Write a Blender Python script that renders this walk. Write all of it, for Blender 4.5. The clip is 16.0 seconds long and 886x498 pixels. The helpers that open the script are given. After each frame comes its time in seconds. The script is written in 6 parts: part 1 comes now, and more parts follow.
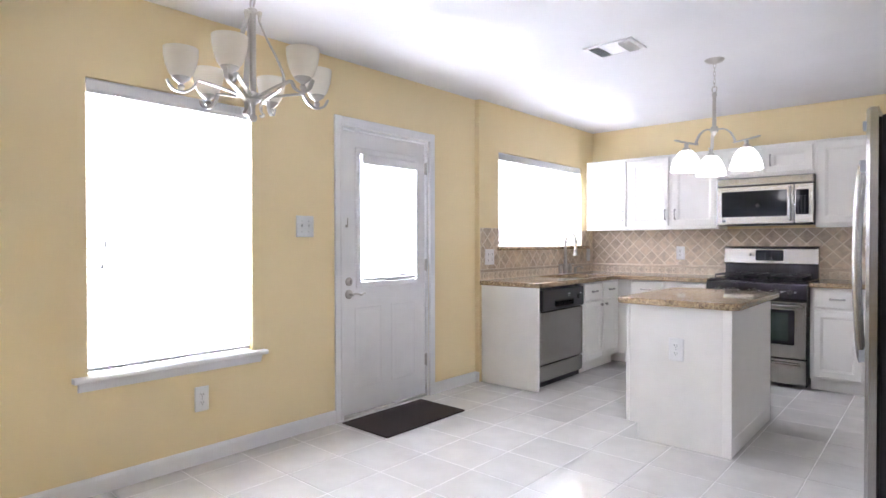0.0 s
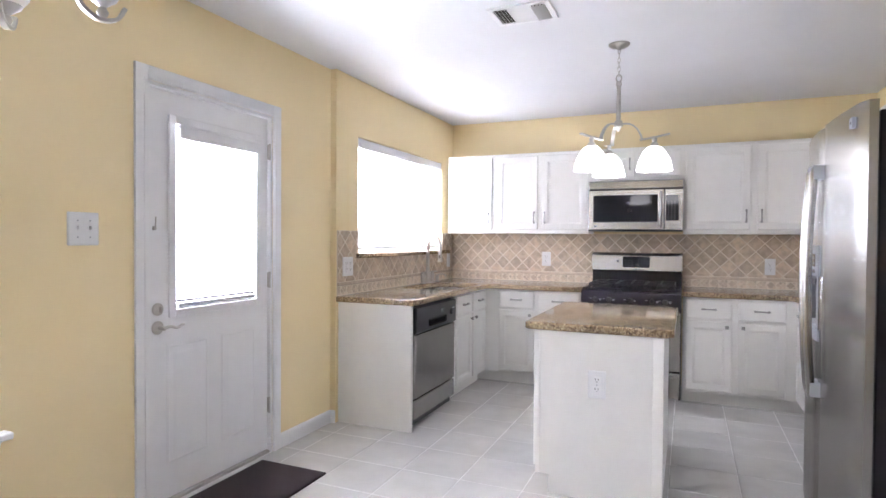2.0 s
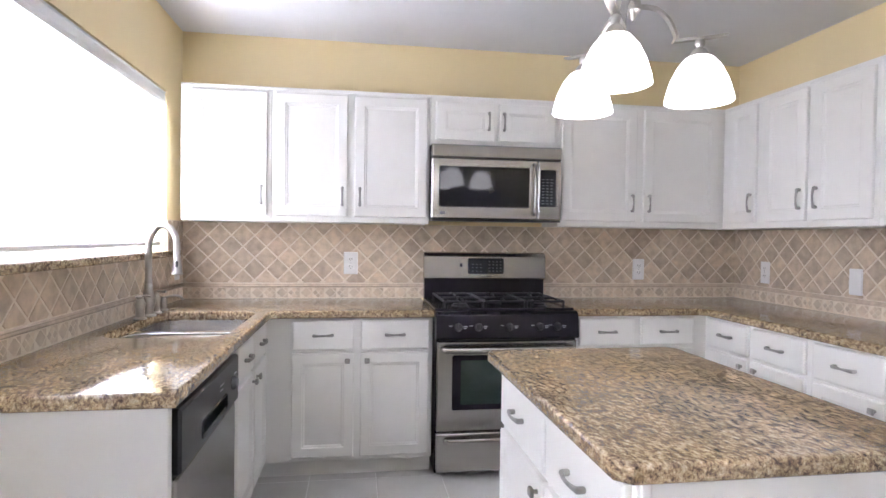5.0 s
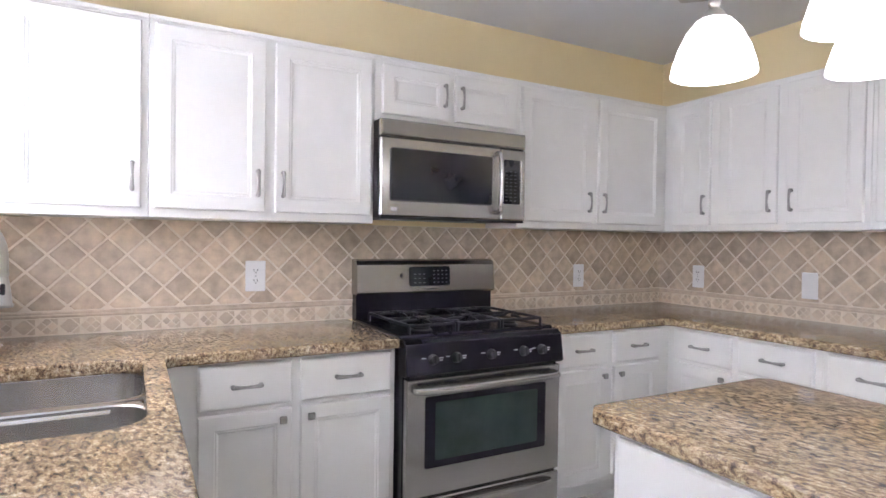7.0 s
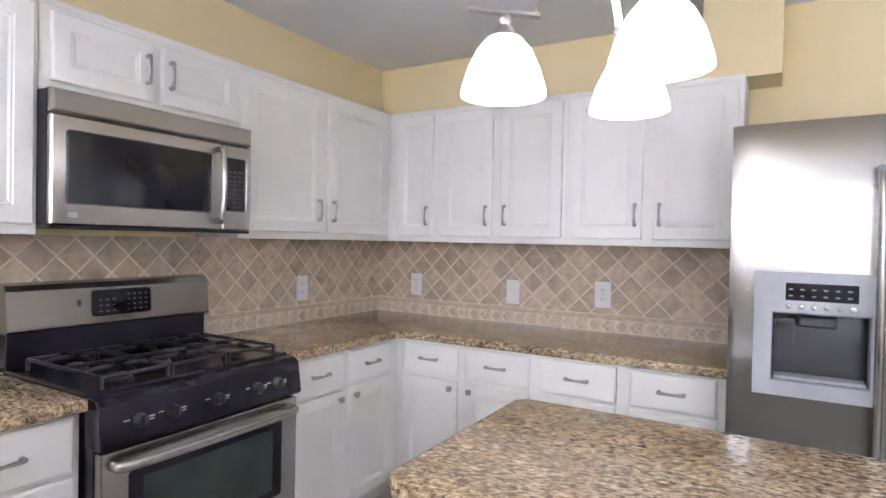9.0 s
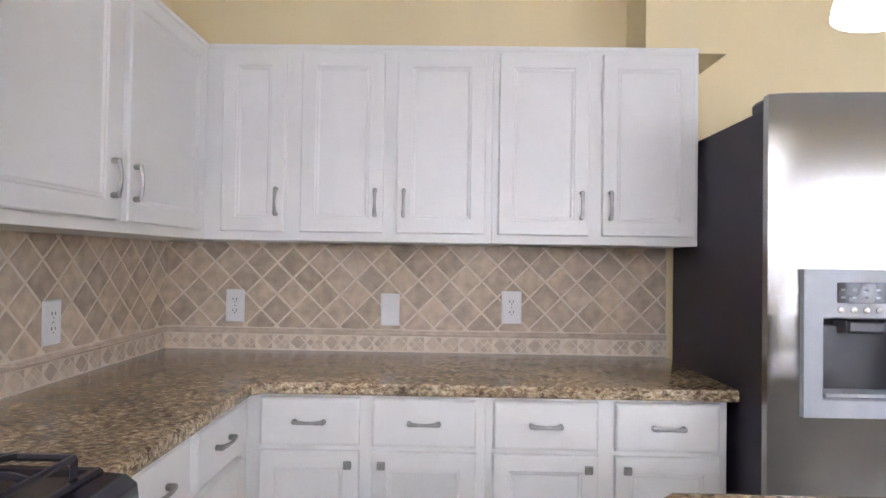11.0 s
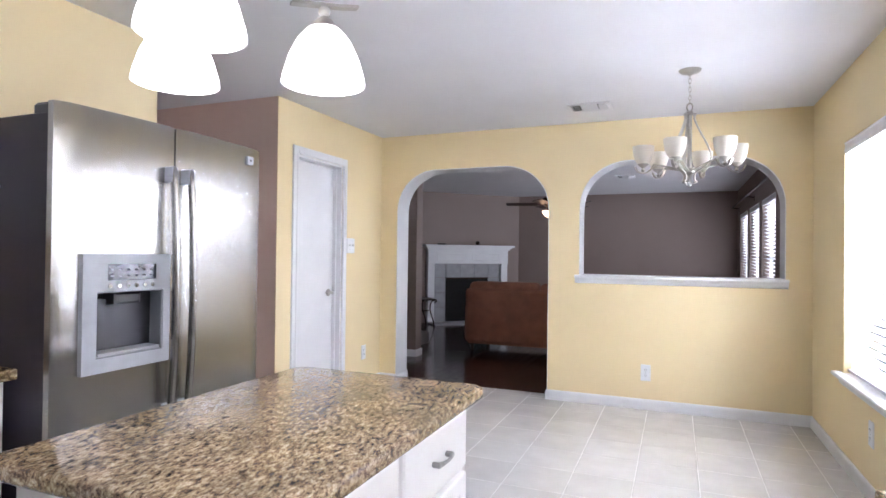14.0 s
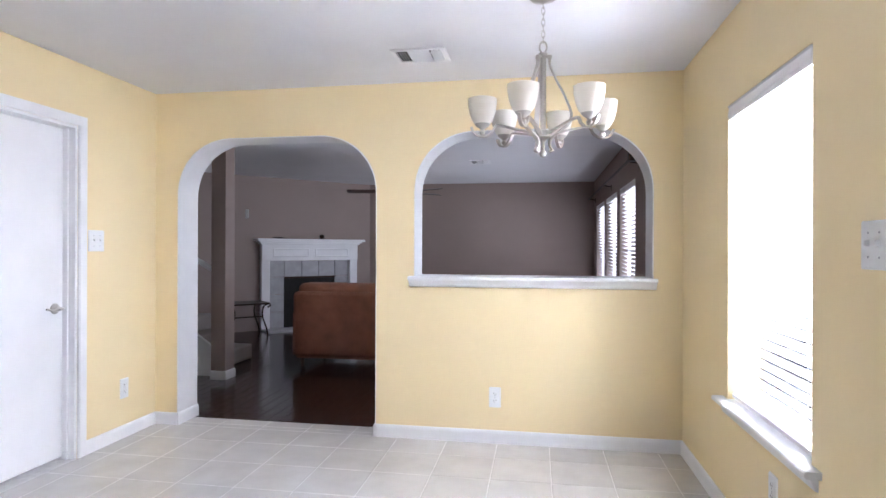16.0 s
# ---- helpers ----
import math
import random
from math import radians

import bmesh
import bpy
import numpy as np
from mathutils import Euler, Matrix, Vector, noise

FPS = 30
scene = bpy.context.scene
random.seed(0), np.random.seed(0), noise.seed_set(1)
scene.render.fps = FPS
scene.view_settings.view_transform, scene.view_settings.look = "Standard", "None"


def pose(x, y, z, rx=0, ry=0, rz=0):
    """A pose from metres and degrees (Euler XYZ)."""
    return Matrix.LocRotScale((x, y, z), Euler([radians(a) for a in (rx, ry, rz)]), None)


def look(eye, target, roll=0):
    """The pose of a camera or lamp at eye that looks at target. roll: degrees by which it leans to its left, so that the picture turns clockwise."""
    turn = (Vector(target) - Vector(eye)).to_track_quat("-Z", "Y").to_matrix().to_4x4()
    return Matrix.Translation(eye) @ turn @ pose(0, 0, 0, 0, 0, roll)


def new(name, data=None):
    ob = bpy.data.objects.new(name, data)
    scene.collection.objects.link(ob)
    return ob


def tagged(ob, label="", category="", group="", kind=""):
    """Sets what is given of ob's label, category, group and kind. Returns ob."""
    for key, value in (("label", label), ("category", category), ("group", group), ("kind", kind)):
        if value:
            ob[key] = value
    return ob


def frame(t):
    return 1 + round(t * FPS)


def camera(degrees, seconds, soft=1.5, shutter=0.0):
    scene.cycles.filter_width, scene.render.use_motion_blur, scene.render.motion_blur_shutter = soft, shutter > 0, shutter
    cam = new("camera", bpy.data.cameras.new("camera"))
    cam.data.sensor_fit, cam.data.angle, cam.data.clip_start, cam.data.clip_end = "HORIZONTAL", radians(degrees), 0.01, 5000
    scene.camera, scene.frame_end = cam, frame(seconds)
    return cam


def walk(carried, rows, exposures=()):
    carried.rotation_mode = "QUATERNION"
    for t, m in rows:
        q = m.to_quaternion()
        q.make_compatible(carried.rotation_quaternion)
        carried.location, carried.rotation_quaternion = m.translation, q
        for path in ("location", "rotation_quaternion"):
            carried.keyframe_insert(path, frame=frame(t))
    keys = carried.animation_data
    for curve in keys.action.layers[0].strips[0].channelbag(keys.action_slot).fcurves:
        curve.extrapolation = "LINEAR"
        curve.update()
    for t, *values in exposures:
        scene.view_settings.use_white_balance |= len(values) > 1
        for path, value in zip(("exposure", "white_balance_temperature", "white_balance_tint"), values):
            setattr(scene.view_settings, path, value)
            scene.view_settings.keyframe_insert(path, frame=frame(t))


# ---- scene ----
cam = camera(75.7, 16.0)
PATH = [
    (0, (3.177, -0.051, 1.25), (1.857, 1.451, 1.226), -0.1),
    (0.5, (3.006, 0.006, 1.277), (1.818, 1.615, 1.249), 0.1),
    (1, (2.807, 0.127, 1.27), (1.725, 1.808, 1.242), 0.2),
    (1.5, (2.58, 0.361, 1.295), (1.621, 2.116, 1.263), 0.3),
    (2, (2.368, 0.553, 1.325), (1.579, 2.39, 1.288), 0.4),
    (2.5, (2.217, 0.904, 1.309), (1.647, 2.821, 1.274), 0.7),
    (3, (2.052, 1.237, 1.317), (1.707, 3.207, 1.28), 0.8),
    (3.5, (1.884, 1.574, 1.313), (1.664, 3.561, 1.276), 0.7),
    (3.7, (1.847, 1.728, 1.301), (1.656, 3.718, 1.266), 0.7),
    (5.8, (0.772, 2.836, 1.299), (1.375, 4.743, 1.251), 0.8),
    (6, (0.757, 2.921, 1.294), (1.41, 4.811, 1.245), 0.8),
    (6.5, (0.674, 3.232, 1.287), (1.485, 5.06, 1.248), 0.8),
    (7, (0.589, 3.438, 1.304), (1.542, 5.197, 1.275), 0.8),
    (7.5, (0.575, 3.645, 1.337), (1.684, 5.309, 1.308), 0.9),
    (8, (0.571, 3.756, 1.354), (1.857, 5.287, 1.324), 0.8),
    (8.5, (0.521, 3.792, 1.374), (2.076, 5.048, 1.338), 1.2),
    (9, (0.631, 3.817, 1.387), (2.354, 4.833, 1.357), 1.2),
    (9.2, (0.73, 3.856, 1.411), (2.49, 4.805, 1.373), 1.0),
    (11.5, (1.271, 5.19, 1.305), (3.2, 4.67, 1.338), 1.1),
    (12, (1.269, 5.355, 1.353), (2.917, 4.221, 1.365), 1.5),
    (12.5, (1.168, 5.374, 1.358), (2.547, 3.926, 1.38), 1.0),
    (13, (1.081, 5.381, 1.351), (2.287, 3.785, 1.374), 0.9),
    (13.5, (1.047, 5.342, 1.332), (2.08, 3.629, 1.352), 0.8),
    (14, (1.014, 5.233, 1.317), (1.771, 3.382, 1.336), 0.7),
    (14.5, (0.994, 4.996, 1.308), (1.418, 3.041, 1.324), 0.5),
    (15, (0.934, 4.741, 1.325), (1.25, 2.766, 1.334), 0.4),
    (15.5, (0.95, 4.411, 1.357), (1.224, 2.43, 1.362), 0.4),
    (16, (0.963, 3.951, 1.339), (1.29, 1.978, 1.34), 0.2),
]
walk(cam, [(t, look(eye, target, roll)) for t, eye, target, roll in PATH],
     [(0, 0.48, 6150, 17), (3.5, 0.46, 6150, 17), (7.0, 0.25, 6200, 17), (9.0, 0.34, 6200, 17), (12.5, 0.22, 6200, 17), (14.5, 0.36, 6050, 17), (16, 0.46, 6000, 17)])

# ---------------------------------------------------------------- light
CEIL = 2.52
world = bpy.data.worlds.new("world")
scene.world = world
world.use_nodes = True
wn = world.node_tree
sky = wn.nodes.new("ShaderNodeTexSky")
sky.sky_type = "NISHITA"
sky.sun_disc = False
sky.sun_elevation = radians(34)
sky.sun_rotation = radians(221)
wn.links.new(sky.outputs[0], wn.nodes["Background"].inputs[0])
wn.nodes["Background"].inputs[1].default_value = 0.12


def lamp(name, kind, m, energy, colour, size=(1, 1)):
    d = bpy.data.lights.new(name, kind)
    d.energy, d.color = energy, colour
    if kind == "AREA":
        d.shape, d.size, d.size_y = "RECTANGLE", size[0], size[1]
    o = new(name, d)
    o.matrix_world = m
    return o


def face_lamp(name, centre, facing, w, h, energy, colour=(0.90, 0.95, 1.0)):
    return lamp(name, "AREA", look(centre, Vector(centre) + Vector(facing)), energy, colour, (w, h))


# daylight standing in the window openings, outside the blinds
face_lamp("daylight_dining", (-0.42, 1.33, 1.73), (1, 0, -0.3), 1.1, 0.82, 1480)
face_lamp("daylight_door", (-0.36, 2.94, 1.40), (1, 0, -0.08), 0.8, 1.1, 290)
face_lamp("daylight_kitchen", (-0.40, 5.03, 1.62), (1, -0.3, -0.08), 1.6, 1.05, 520)
for i, yy in enumerate((-2.5, -3.85, -5.2)):
    face_lamp("daylight_living", (-0.22, yy, 1.35), (1, 0, 0), 1.05, 1.5, 28)
sun = lamp("sun", "SUN", look((-5.43, -6.26, 5.59), (0, 0, 0)), 5.0, (1.0, 0.96, 0.9))
sun.data.angle = radians(0.35)

# ---------------------------------------------------------------- materials
MATS = {}


def mat(name, colour, rough=0.5, metal=0.0, var=0.06, scale=6.0, bump=0.0, bscale=120.0, stretch=None, coat=0.0,
        random=0.0, rvar=0.0, transmission=0.0, alpha=1.0, emit=None, power=0.0, spec=0.5):
    m = bpy.data.materials.new(name)
    m.use_nodes = True
    t = m.node_tree
    p = t.nodes["Principled BSDF"]
    geo = t.nodes.new("ShaderNodeNewGeometry")
    mp = t.nodes.new("ShaderNodeMapping")
    t.links.new(geo.outputs["Position"], mp.inputs[0])
    if stretch:
        mp.inputs["Scale"].default_value = stretch
    n1 = t.nodes.new("ShaderNodeTexNoise")
    n1.inputs["Scale"].default_value, n1.inputs["Detail"].default_value = scale, 5
    t.links.new(mp.outputs[0], n1.inputs["Vector"])
    ramp = t.nodes.new("ShaderNodeMapRange")
    ramp.inputs["From Min"].default_value, ramp.inputs["From Max"].default_value = 0.3, 0.7
    ramp.inputs["To Min"].default_value, ramp.inputs["To Max"].default_value = 1 - var, 1 + var
    t.links.new(n1.outputs["Fac"], ramp.inputs[0])
    val = ramp.outputs[0]
    if random:
        oi = t.nodes.new("ShaderNodeObjectInfo")
        mr = t.nodes.new("ShaderNodeMapRange")
        mr.inputs["To Min"].default_value, mr.inputs["To Max"].default_value = 1 - random, 1 + random
        t.links.new(oi.outputs["Random"], mr.inputs[0])
        mul = t.nodes.new("ShaderNodeMath")
        mul.operation = "MULTIPLY"
        t.links.new(val, mul.inputs[0])
        t.links.new(mr.outputs[0], mul.inputs[1])
        val = mul.outputs[0]
    vm = t.nodes.new("ShaderNodeVectorMath")
    vm.operation = "SCALE"
    vm.inputs[0].default_value = colour
    t.links.new(val, vm.inputs["Scale"])
    t.links.new(vm.outputs[0], p.inputs["Base Color"])
    p.inputs["Roughness"].default_value, p.inputs["Metallic"].default_value = rough, metal
    p.inputs["Coat Weight"].default_value = coat
    p.inputs["Coat Roughness"].default_value = 0.08
    p.inputs["Transmission Weight"].default_value, p.inputs["Alpha"].default_value = transmission, alpha
    p.inputs["Specular IOR Level"].default_value = spec
    if rvar:
        rr = t.nodes.new("ShaderNodeMapRange")
        rr.inputs["To Min"].default_value, rr.inputs["To Max"].default_value = max(0.02, rough - rvar), rough + rvar
        t.links.new(n1.outputs["Fac"], rr.inputs[0])
        t.links.new(rr.outputs[0], p.inputs["Roughness"])
    if bump:
        n2 = t.nodes.new("ShaderNodeTexNoise")
        n2.inputs["Scale"].default_value, n2.inputs["Detail"].default_value = bscale, 3
        t.links.new(mp.outputs[0], n2.inputs["Vector"])
        b = t.nodes.new("ShaderNodeBump")
        b.inputs["Strength"].default_value, b.inputs["Distance"].default_value = bump, 0.003
        t.links.new(n2.outputs["Fac"], b.inputs["Height"])
        t.links.new(b.outputs[0], p.inputs["Normal"])
    if emit:
        p.inputs["Emission Color"].default_value, p.inputs["Emission Strength"].default_value = (*emit, 1), power
    MATS[name] = m
    return m


YELLOW = mat("yellow_wall_paint", (0.84, 0.695, 0.415), 0.62, var=0.025, scale=1.6, bump=0.12, bscale=160, rvar=0.05)
CEILP = mat("ceiling_paint", (0.80, 0.80, 0.82), 0.75, var=0.02, scale=2, bump=0.25, bscale=110)
TRIM = mat("white_trim_paint", (0.84, 0.84, 0.85), 0.38, var=0.03, scale=5, bump=0.04, bscale=60)
DOORP = mat("white_door_paint", (0.84, 0.84, 0.85), 0.42, var=0.03, scale=4, bump=0.05, bscale=90)
CABP = mat("white_cabinet_paint", (0.88, 0.862, 0.825), 0.38, var=0.015, scale=9, bump=0.03, bscale=70, rvar=0.05)
PANELP = mat("cream_white_panel", (0.80, 0.785, 0.75), 0.42, var=0.03, scale=5, bump=0.04, bscale=50)
TAUPE = mat("taupe_wall_paint", (0.32, 0.25, 0.225), 0.65, var=0.03, scale=2, bump=0.1, bscale=150)
# hall's missing light put into the colour: taupe lightened to a rosy tan
TAUPE_LIT = mat("taupe_paint_lightened", (0.70, 0.53, 0.455), 0.65, var=0.03, scale=2, bump=0.1, bscale=150)
STEEL = mat("brushed_steel", (0.375, 0.365, 0.35), 0.26, 1.0, var=0.012, scale=9, stretch=(0.5, 0.5, 30), rvar=0.012)
STEELH = mat("brushed_steel_horizontal", (0.41, 0.395, 0.37), 0.25, 1.0, var=0.012, scale=9, stretch=(0.5, 0.5, 40), rvar=0.012)
for _m, _r in ((STEEL, 0.27), (STEELH, 0.27)):
    _p = _m.node_tree.nodes["Principled BSDF"]
    for _l in list(_p.inputs["Roughness"].links):
        _m.node_tree.links.remove(_l)
    _p.inputs["Roughness"].default_value, _p.inputs["Anisotropic"].default_value = _r, 0.92
    _tg = _m.node_tree.nodes.new("ShaderNodeTangent")
    _tg.direction_type, _tg.axis = "RADIAL", "Z"
    _m.node_tree.links.new(_tg.outputs[0], _p.inputs["Tangent"])
SINKM = mat("satin_sink_steel", (0.60, 0.60, 0.60), 0.24, 1.0, var=0.06, scale=14, bump=0.03, bscale=90)
NICKEL = mat("brushed_nickel", (0.52, 0.50, 0.47), 0.3, 1.0, var=0.06, scale=18, bump=0.03, bscale=200)
PEWTER = mat("dark_pewter_metal", (0.40, 0.385, 0.365), 0.33, 1.0, var=0.15, scale=60, bump=0.08, bscale=220)
BLACKE = mat("black_enamel", (0.013, 0.010, 0.017), 0.24, var=0.15, scale=10, spec=0.35)
IRON = mat("cast_iron", (0.012, 0.010, 0.014), 0.5, var=0.25, scale=40, bump=0.3, bscale=260)
BLACKP = mat("black_plastic", (0.02, 0.018, 0.022), 0.35, var=0.15, scale=20, bump=0.06, bscale=300)
FRIDGES = mat("dark_fridge_side", (0.020, 0.014, 0.024), 0.4, spec=0.3, var=0.12, scale=8, bump=0.1, bscale=320)
GLASSB = mat("black_glass", (0.014, 0.014, 0.018), 0.06, var=0.1, scale=8)
OVENG = mat("oven_window_glass", (0.035, 0.05, 0.045), 0.09, var=0.4, scale=3)
GREYP = mat("grey_plastic", (0.36, 0.37, 0.39), 0.4, var=0.05, scale=20)
GREYD = mat("dispenser_grey", (0.20, 0.205, 0.22), 0.38, var=0.05, scale=20)
PLATE = mat("white_plate_plastic", (0.80, 0.80, 0.80), 0.3, var=0.02, scale=20)
SLOT = mat("outlet_slot", (0.05, 0.045, 0.04), 0.6)
DIMP = mat("dim_print", (0.07, 0.07, 0.08), 0.5)
PRINT = mat("white_print", (0.62, 0.62, 0.64), 0.5)
GROUT = mat("sand_grout", (0.70, 0.61, 0.50), 0.85, var=0.08, scale=30, bump=0.3, bscale=300)
TRAV = mat("tumbled_travertine", (0.51, 0.405, 0.30), 0.62, var=0.2, scale=22, bump=0.5, bscale=150, random=0.16)
TRAVL = mat("pale_travertine", (0.54, 0.44, 0.34), 0.6, var=0.14, scale=26, bump=0.4, bscale=150, random=0.12)
TRAVS = mat("border_travertine", (0.58, 0.475, 0.365), 0.6, var=0.16, scale=16, bump=0.4, bscale=150)
_b = TRAVS.node_tree
_bi = _b.nodes.new("ShaderNodeMapRange")
_bi.inputs["To Min"].default_value, _bi.inputs["To Max"].default_value = 0.84, 1.1
_b.links.new([n for n in _b.nodes if n.type == "NEW_GEOMETRY"][0].outputs["Random Per Island"], _bi.inputs[0])
_bs = _b.nodes.new("ShaderNodeVectorMath")
_bs.operation = "SCALE"
_b.links.new(_b.nodes["Principled BSDF"].inputs["Base Color"].links[0].from_socket, _bs.inputs[0])
_b.links.new(_bi.outputs[0], _bs.inputs["Scale"])
_b.links.new(_bs.outputs[0], _b.nodes["Principled BSDF"].inputs["Base Color"])
TILE = mat("glazed_floor_tile", (0.66, 0.645, 0.62), 0.16, var=0.06, scale=5, bump=0.05, bscale=25, random=0.03, rvar=0.06)
FGROUT = mat("floor_grout", (0.71, 0.70, 0.68), 0.8, var=0.1, scale=20, bump=0.2, bscale=300)
MAT = mat("doormat_pile", (0.028, 0.016, 0.017), 0.95, var=0.3, scale=160, bump=1.0, bscale=420)
WOOD = mat("dark_floor_wood", (0.035, 0.011, 0.009), 0.2, var=0.3, scale=9, bump=0.06, bscale=60, stretch=(6, 0.7, 1), coat=0.2)
SOFA = mat("rust_velvet", (0.24, 0.098, 0.058), 0.85, var=0.15, scale=7, bump=0.3, bscale=280)
SLATE = mat("grey_hearth_tile", (0.36, 0.36, 0.38), 0.4, var=0.1, scale=9, bump=0.1, bscale=90)
FBOX = mat("firebox_black", (0.012, 0.011, 0.011), 0.9, var=0.2, scale=20)
BRONZE = mat("dark_bronze", (0.04, 0.027, 0.02), 0.42, 0.8, var=0.2, scale=30)
FANW = mat("fan_blade_wood", (0.045, 0.02, 0.014), 0.4, var=0.25, scale=14)
CARPET = mat("grey_carpet", (0.30, 0.28, 0.27), 0.95, var=0.12, scale=60, bump=0.6, bscale=300)
FANL = mat("fan_lamp_glass", (0.9, 0.7, 0.5), 0.4, emit=(1.0, 0.62, 0.35), power=5.0)
# emission puts the outdoor brightness into a plain mottled sheet
GLOW = mat("backdrop_glow", (0.80, 0.88, 1.0), 0.9, var=0.35, scale=0.5, emit=(0.86, 0.93, 1.0), power=0.62)
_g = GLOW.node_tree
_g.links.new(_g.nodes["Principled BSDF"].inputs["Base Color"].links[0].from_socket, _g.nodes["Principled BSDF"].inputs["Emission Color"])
SHADEON = mat("lit_opal_glass", (0.9, 0.9, 0.88), 0.3, emit=(1.0, 0.985, 0.97), power=4.2)


def translucent(name, colour, mixw, rough):
    m = bpy.data.materials.new(name)
    m.use_nodes = True
    t = m.node_tree
    p = t.nodes["Principled BSDF"]
    p.inputs["Base Color"].default_value, p.inputs["Roughness"].default_value = (*colour, 1), rough
    tr = t.nodes.new("ShaderNodeBsdfTranslucent")
    tr.inputs[0].default_value = (*colour, 1)
    mx = t.nodes.new("ShaderNodeMixShader")
    mx.inputs[0].default_value = mixw
    t.links.new(p.outputs[0], mx.inputs[1])
    t.links.new(tr.outputs[0], mx.inputs[2])
    t.links.new(mx.outputs[0], t.nodes["Material Output"].inputs[0])
    n = t.nodes.new("ShaderNodeTexNoise")
    n.inputs["Scale"].default_value = 30
    b = t.nodes.new("ShaderNodeBump")
    b.inputs["Strength"].default_value = 0.05
    t.links.new(n.outputs["Fac"], b.inputs["Height"])
    t.links.new(b.outputs[0], p.inputs["Normal"])
    return m


SLATM = translucent("white_blind_slat", (0.93, 0.93, 0.95), 0.6, 0.45)
OPAL = translucent("alabaster_glass", (0.94, 0.91, 0.85), 0.65, 0.25)

PANE = bpy.data.materials.new("clear_glass")
PANE.use_nodes = True
_t = PANE.node_tree
_tr = _t.nodes.new("ShaderNodeBsdfTransparent")
_mx = _t.nodes.new("ShaderNodeMixShader")
_fr = _t.nodes.new("ShaderNodeFresnel")
_gl = _t.nodes.new("ShaderNodeBsdfGlossy")
_gl.inputs["Roughness"].default_value = 0.02
_t.links.new(_fr.outputs[0], _mx.inputs[0])
_t.links.new(_tr.outputs[0], _mx.inputs[1])
_t.links.new(_gl.outputs[0], _mx.inputs[2])
_t.links.new(_mx.outputs[0], _t.nodes["Material Output"].inputs[0])


def granite():
    m = bpy.data.materials.new("polished_granite")
    m.use_nodes = True
    t = m.node_tree
    p = t.nodes["Principled BSDF"]
    geo = t.nodes.new("ShaderNodeNewGeometry")
    mp = t.nodes.new("ShaderNodeMapping")
    mp.vector_type = "TEXTURE"
    mp.inputs["Rotation"].default_value = (0, 0, radians(14))
    mp.inputs["Scale"].default_value = (0.7, 1.45, 0.8)
    t.links.new(geo.outputs["Position"], mp.inputs[0])

    def noise_node(scale, detail, rough=0.6, dist=0.0):
        n = t.nodes.new("ShaderNodeTexNoise")
        n.inputs["Scale"].default_value, n.inputs["Detail"].default_value = scale, detail
        n.inputs["Roughness"].default_value, n.inputs["Distortion"].default_value = rough, dist
        t.links.new(mp.outputs[0], n.inputs["Vector"])
        return n

    a = noise_node(60, 10, 0.8, 0.2)
    r = t.nodes.new("ShaderNodeValToRGB")
    e = r.color_ramp.elements
    e[0].position, e[0].color = 0.36, (0.028, 0.019, 0.015, 1)
    e[1].position, e[1].color = 0.66, (0.62, 0.53, 0.40, 1)
    for pos, c in ((0.415, (0.075, 0.05, 0.036, 1)), (0.46, (0.175, 0.115, 0.07, 1)), (0.505, (0.30, 0.212, 0.118, 1)), (0.57, (0.43, 0.34, 0.22, 1))):
        x = e.new(pos)
        x.color = c
    t.links.new(a.outputs["Fac"], r.inputs[0])
    v = t.nodes.new("ShaderNodeTexVoronoi")
    v.inputs["Scale"].default_value = 110
    t.links.new(mp.outputs[0], v.inputs["Vector"])
    g = noise_node(8, 3)
    mx = t.nodes.new("ShaderNodeMix")
    # thin near-black panel fills the firebox opening
    mx.data_type, mx.blend_type = "RGBA", "OVERLAY"
    mx.inputs[0].default_value = 0.32
    t.links.new(r.outputs[0], mx.inputs[6])
    t.links.new(v.outputs["Color"], mx.inputs[7])
    hs = t.nodes.new("ShaderNodeHueSaturation")
    hs.inputs["Saturation"].default_value = 0.0
    t.links.new(v.outputs["Color"], hs.inputs["Color"])
    t.links.new(hs.outputs[0], mx.inputs[7])
    mr = t.nodes.new("ShaderNodeMapRange")
    mr.inputs["From Min"].default_value, mr.inputs["From Max"].default_value = 0.35, 0.65
    mr.inputs["To Min"].default_value, mr.inputs["To Max"].default_value = 0.72, 1.12
    t.links.new(g.outputs["Fac"], mr.inputs[0])
    sc = t.nodes.new("ShaderNodeVectorMath")
    sc.operation = "SCALE"
    t.links.new(mx.outputs[2], sc.inputs[0])
    t.links.new(mr.outputs[0], sc.inputs["Scale"])
    t.links.new(sc.outputs[0], p.inputs["Base Color"])
    p.inputs["Roughness"].default_value = 0.1
    p.inputs["Specular IOR Level"].default_value = 0.6
    return m


GRANITE = granite()

# ---------------------------------------------------------------- mesh helpers
WL = {}


def thing(name, loc, label, category, group="", kind="", rz=0.0):
    o = new(name)
    o.empty_display_size = 0.05
    o.matrix_world = pose(*loc, 0, 0, rz)
    WL[o] = (Vector(loc), Matrix.Rotation(radians(rz), 4, "Z"))
    return tagged(o, label, category, group, kind)


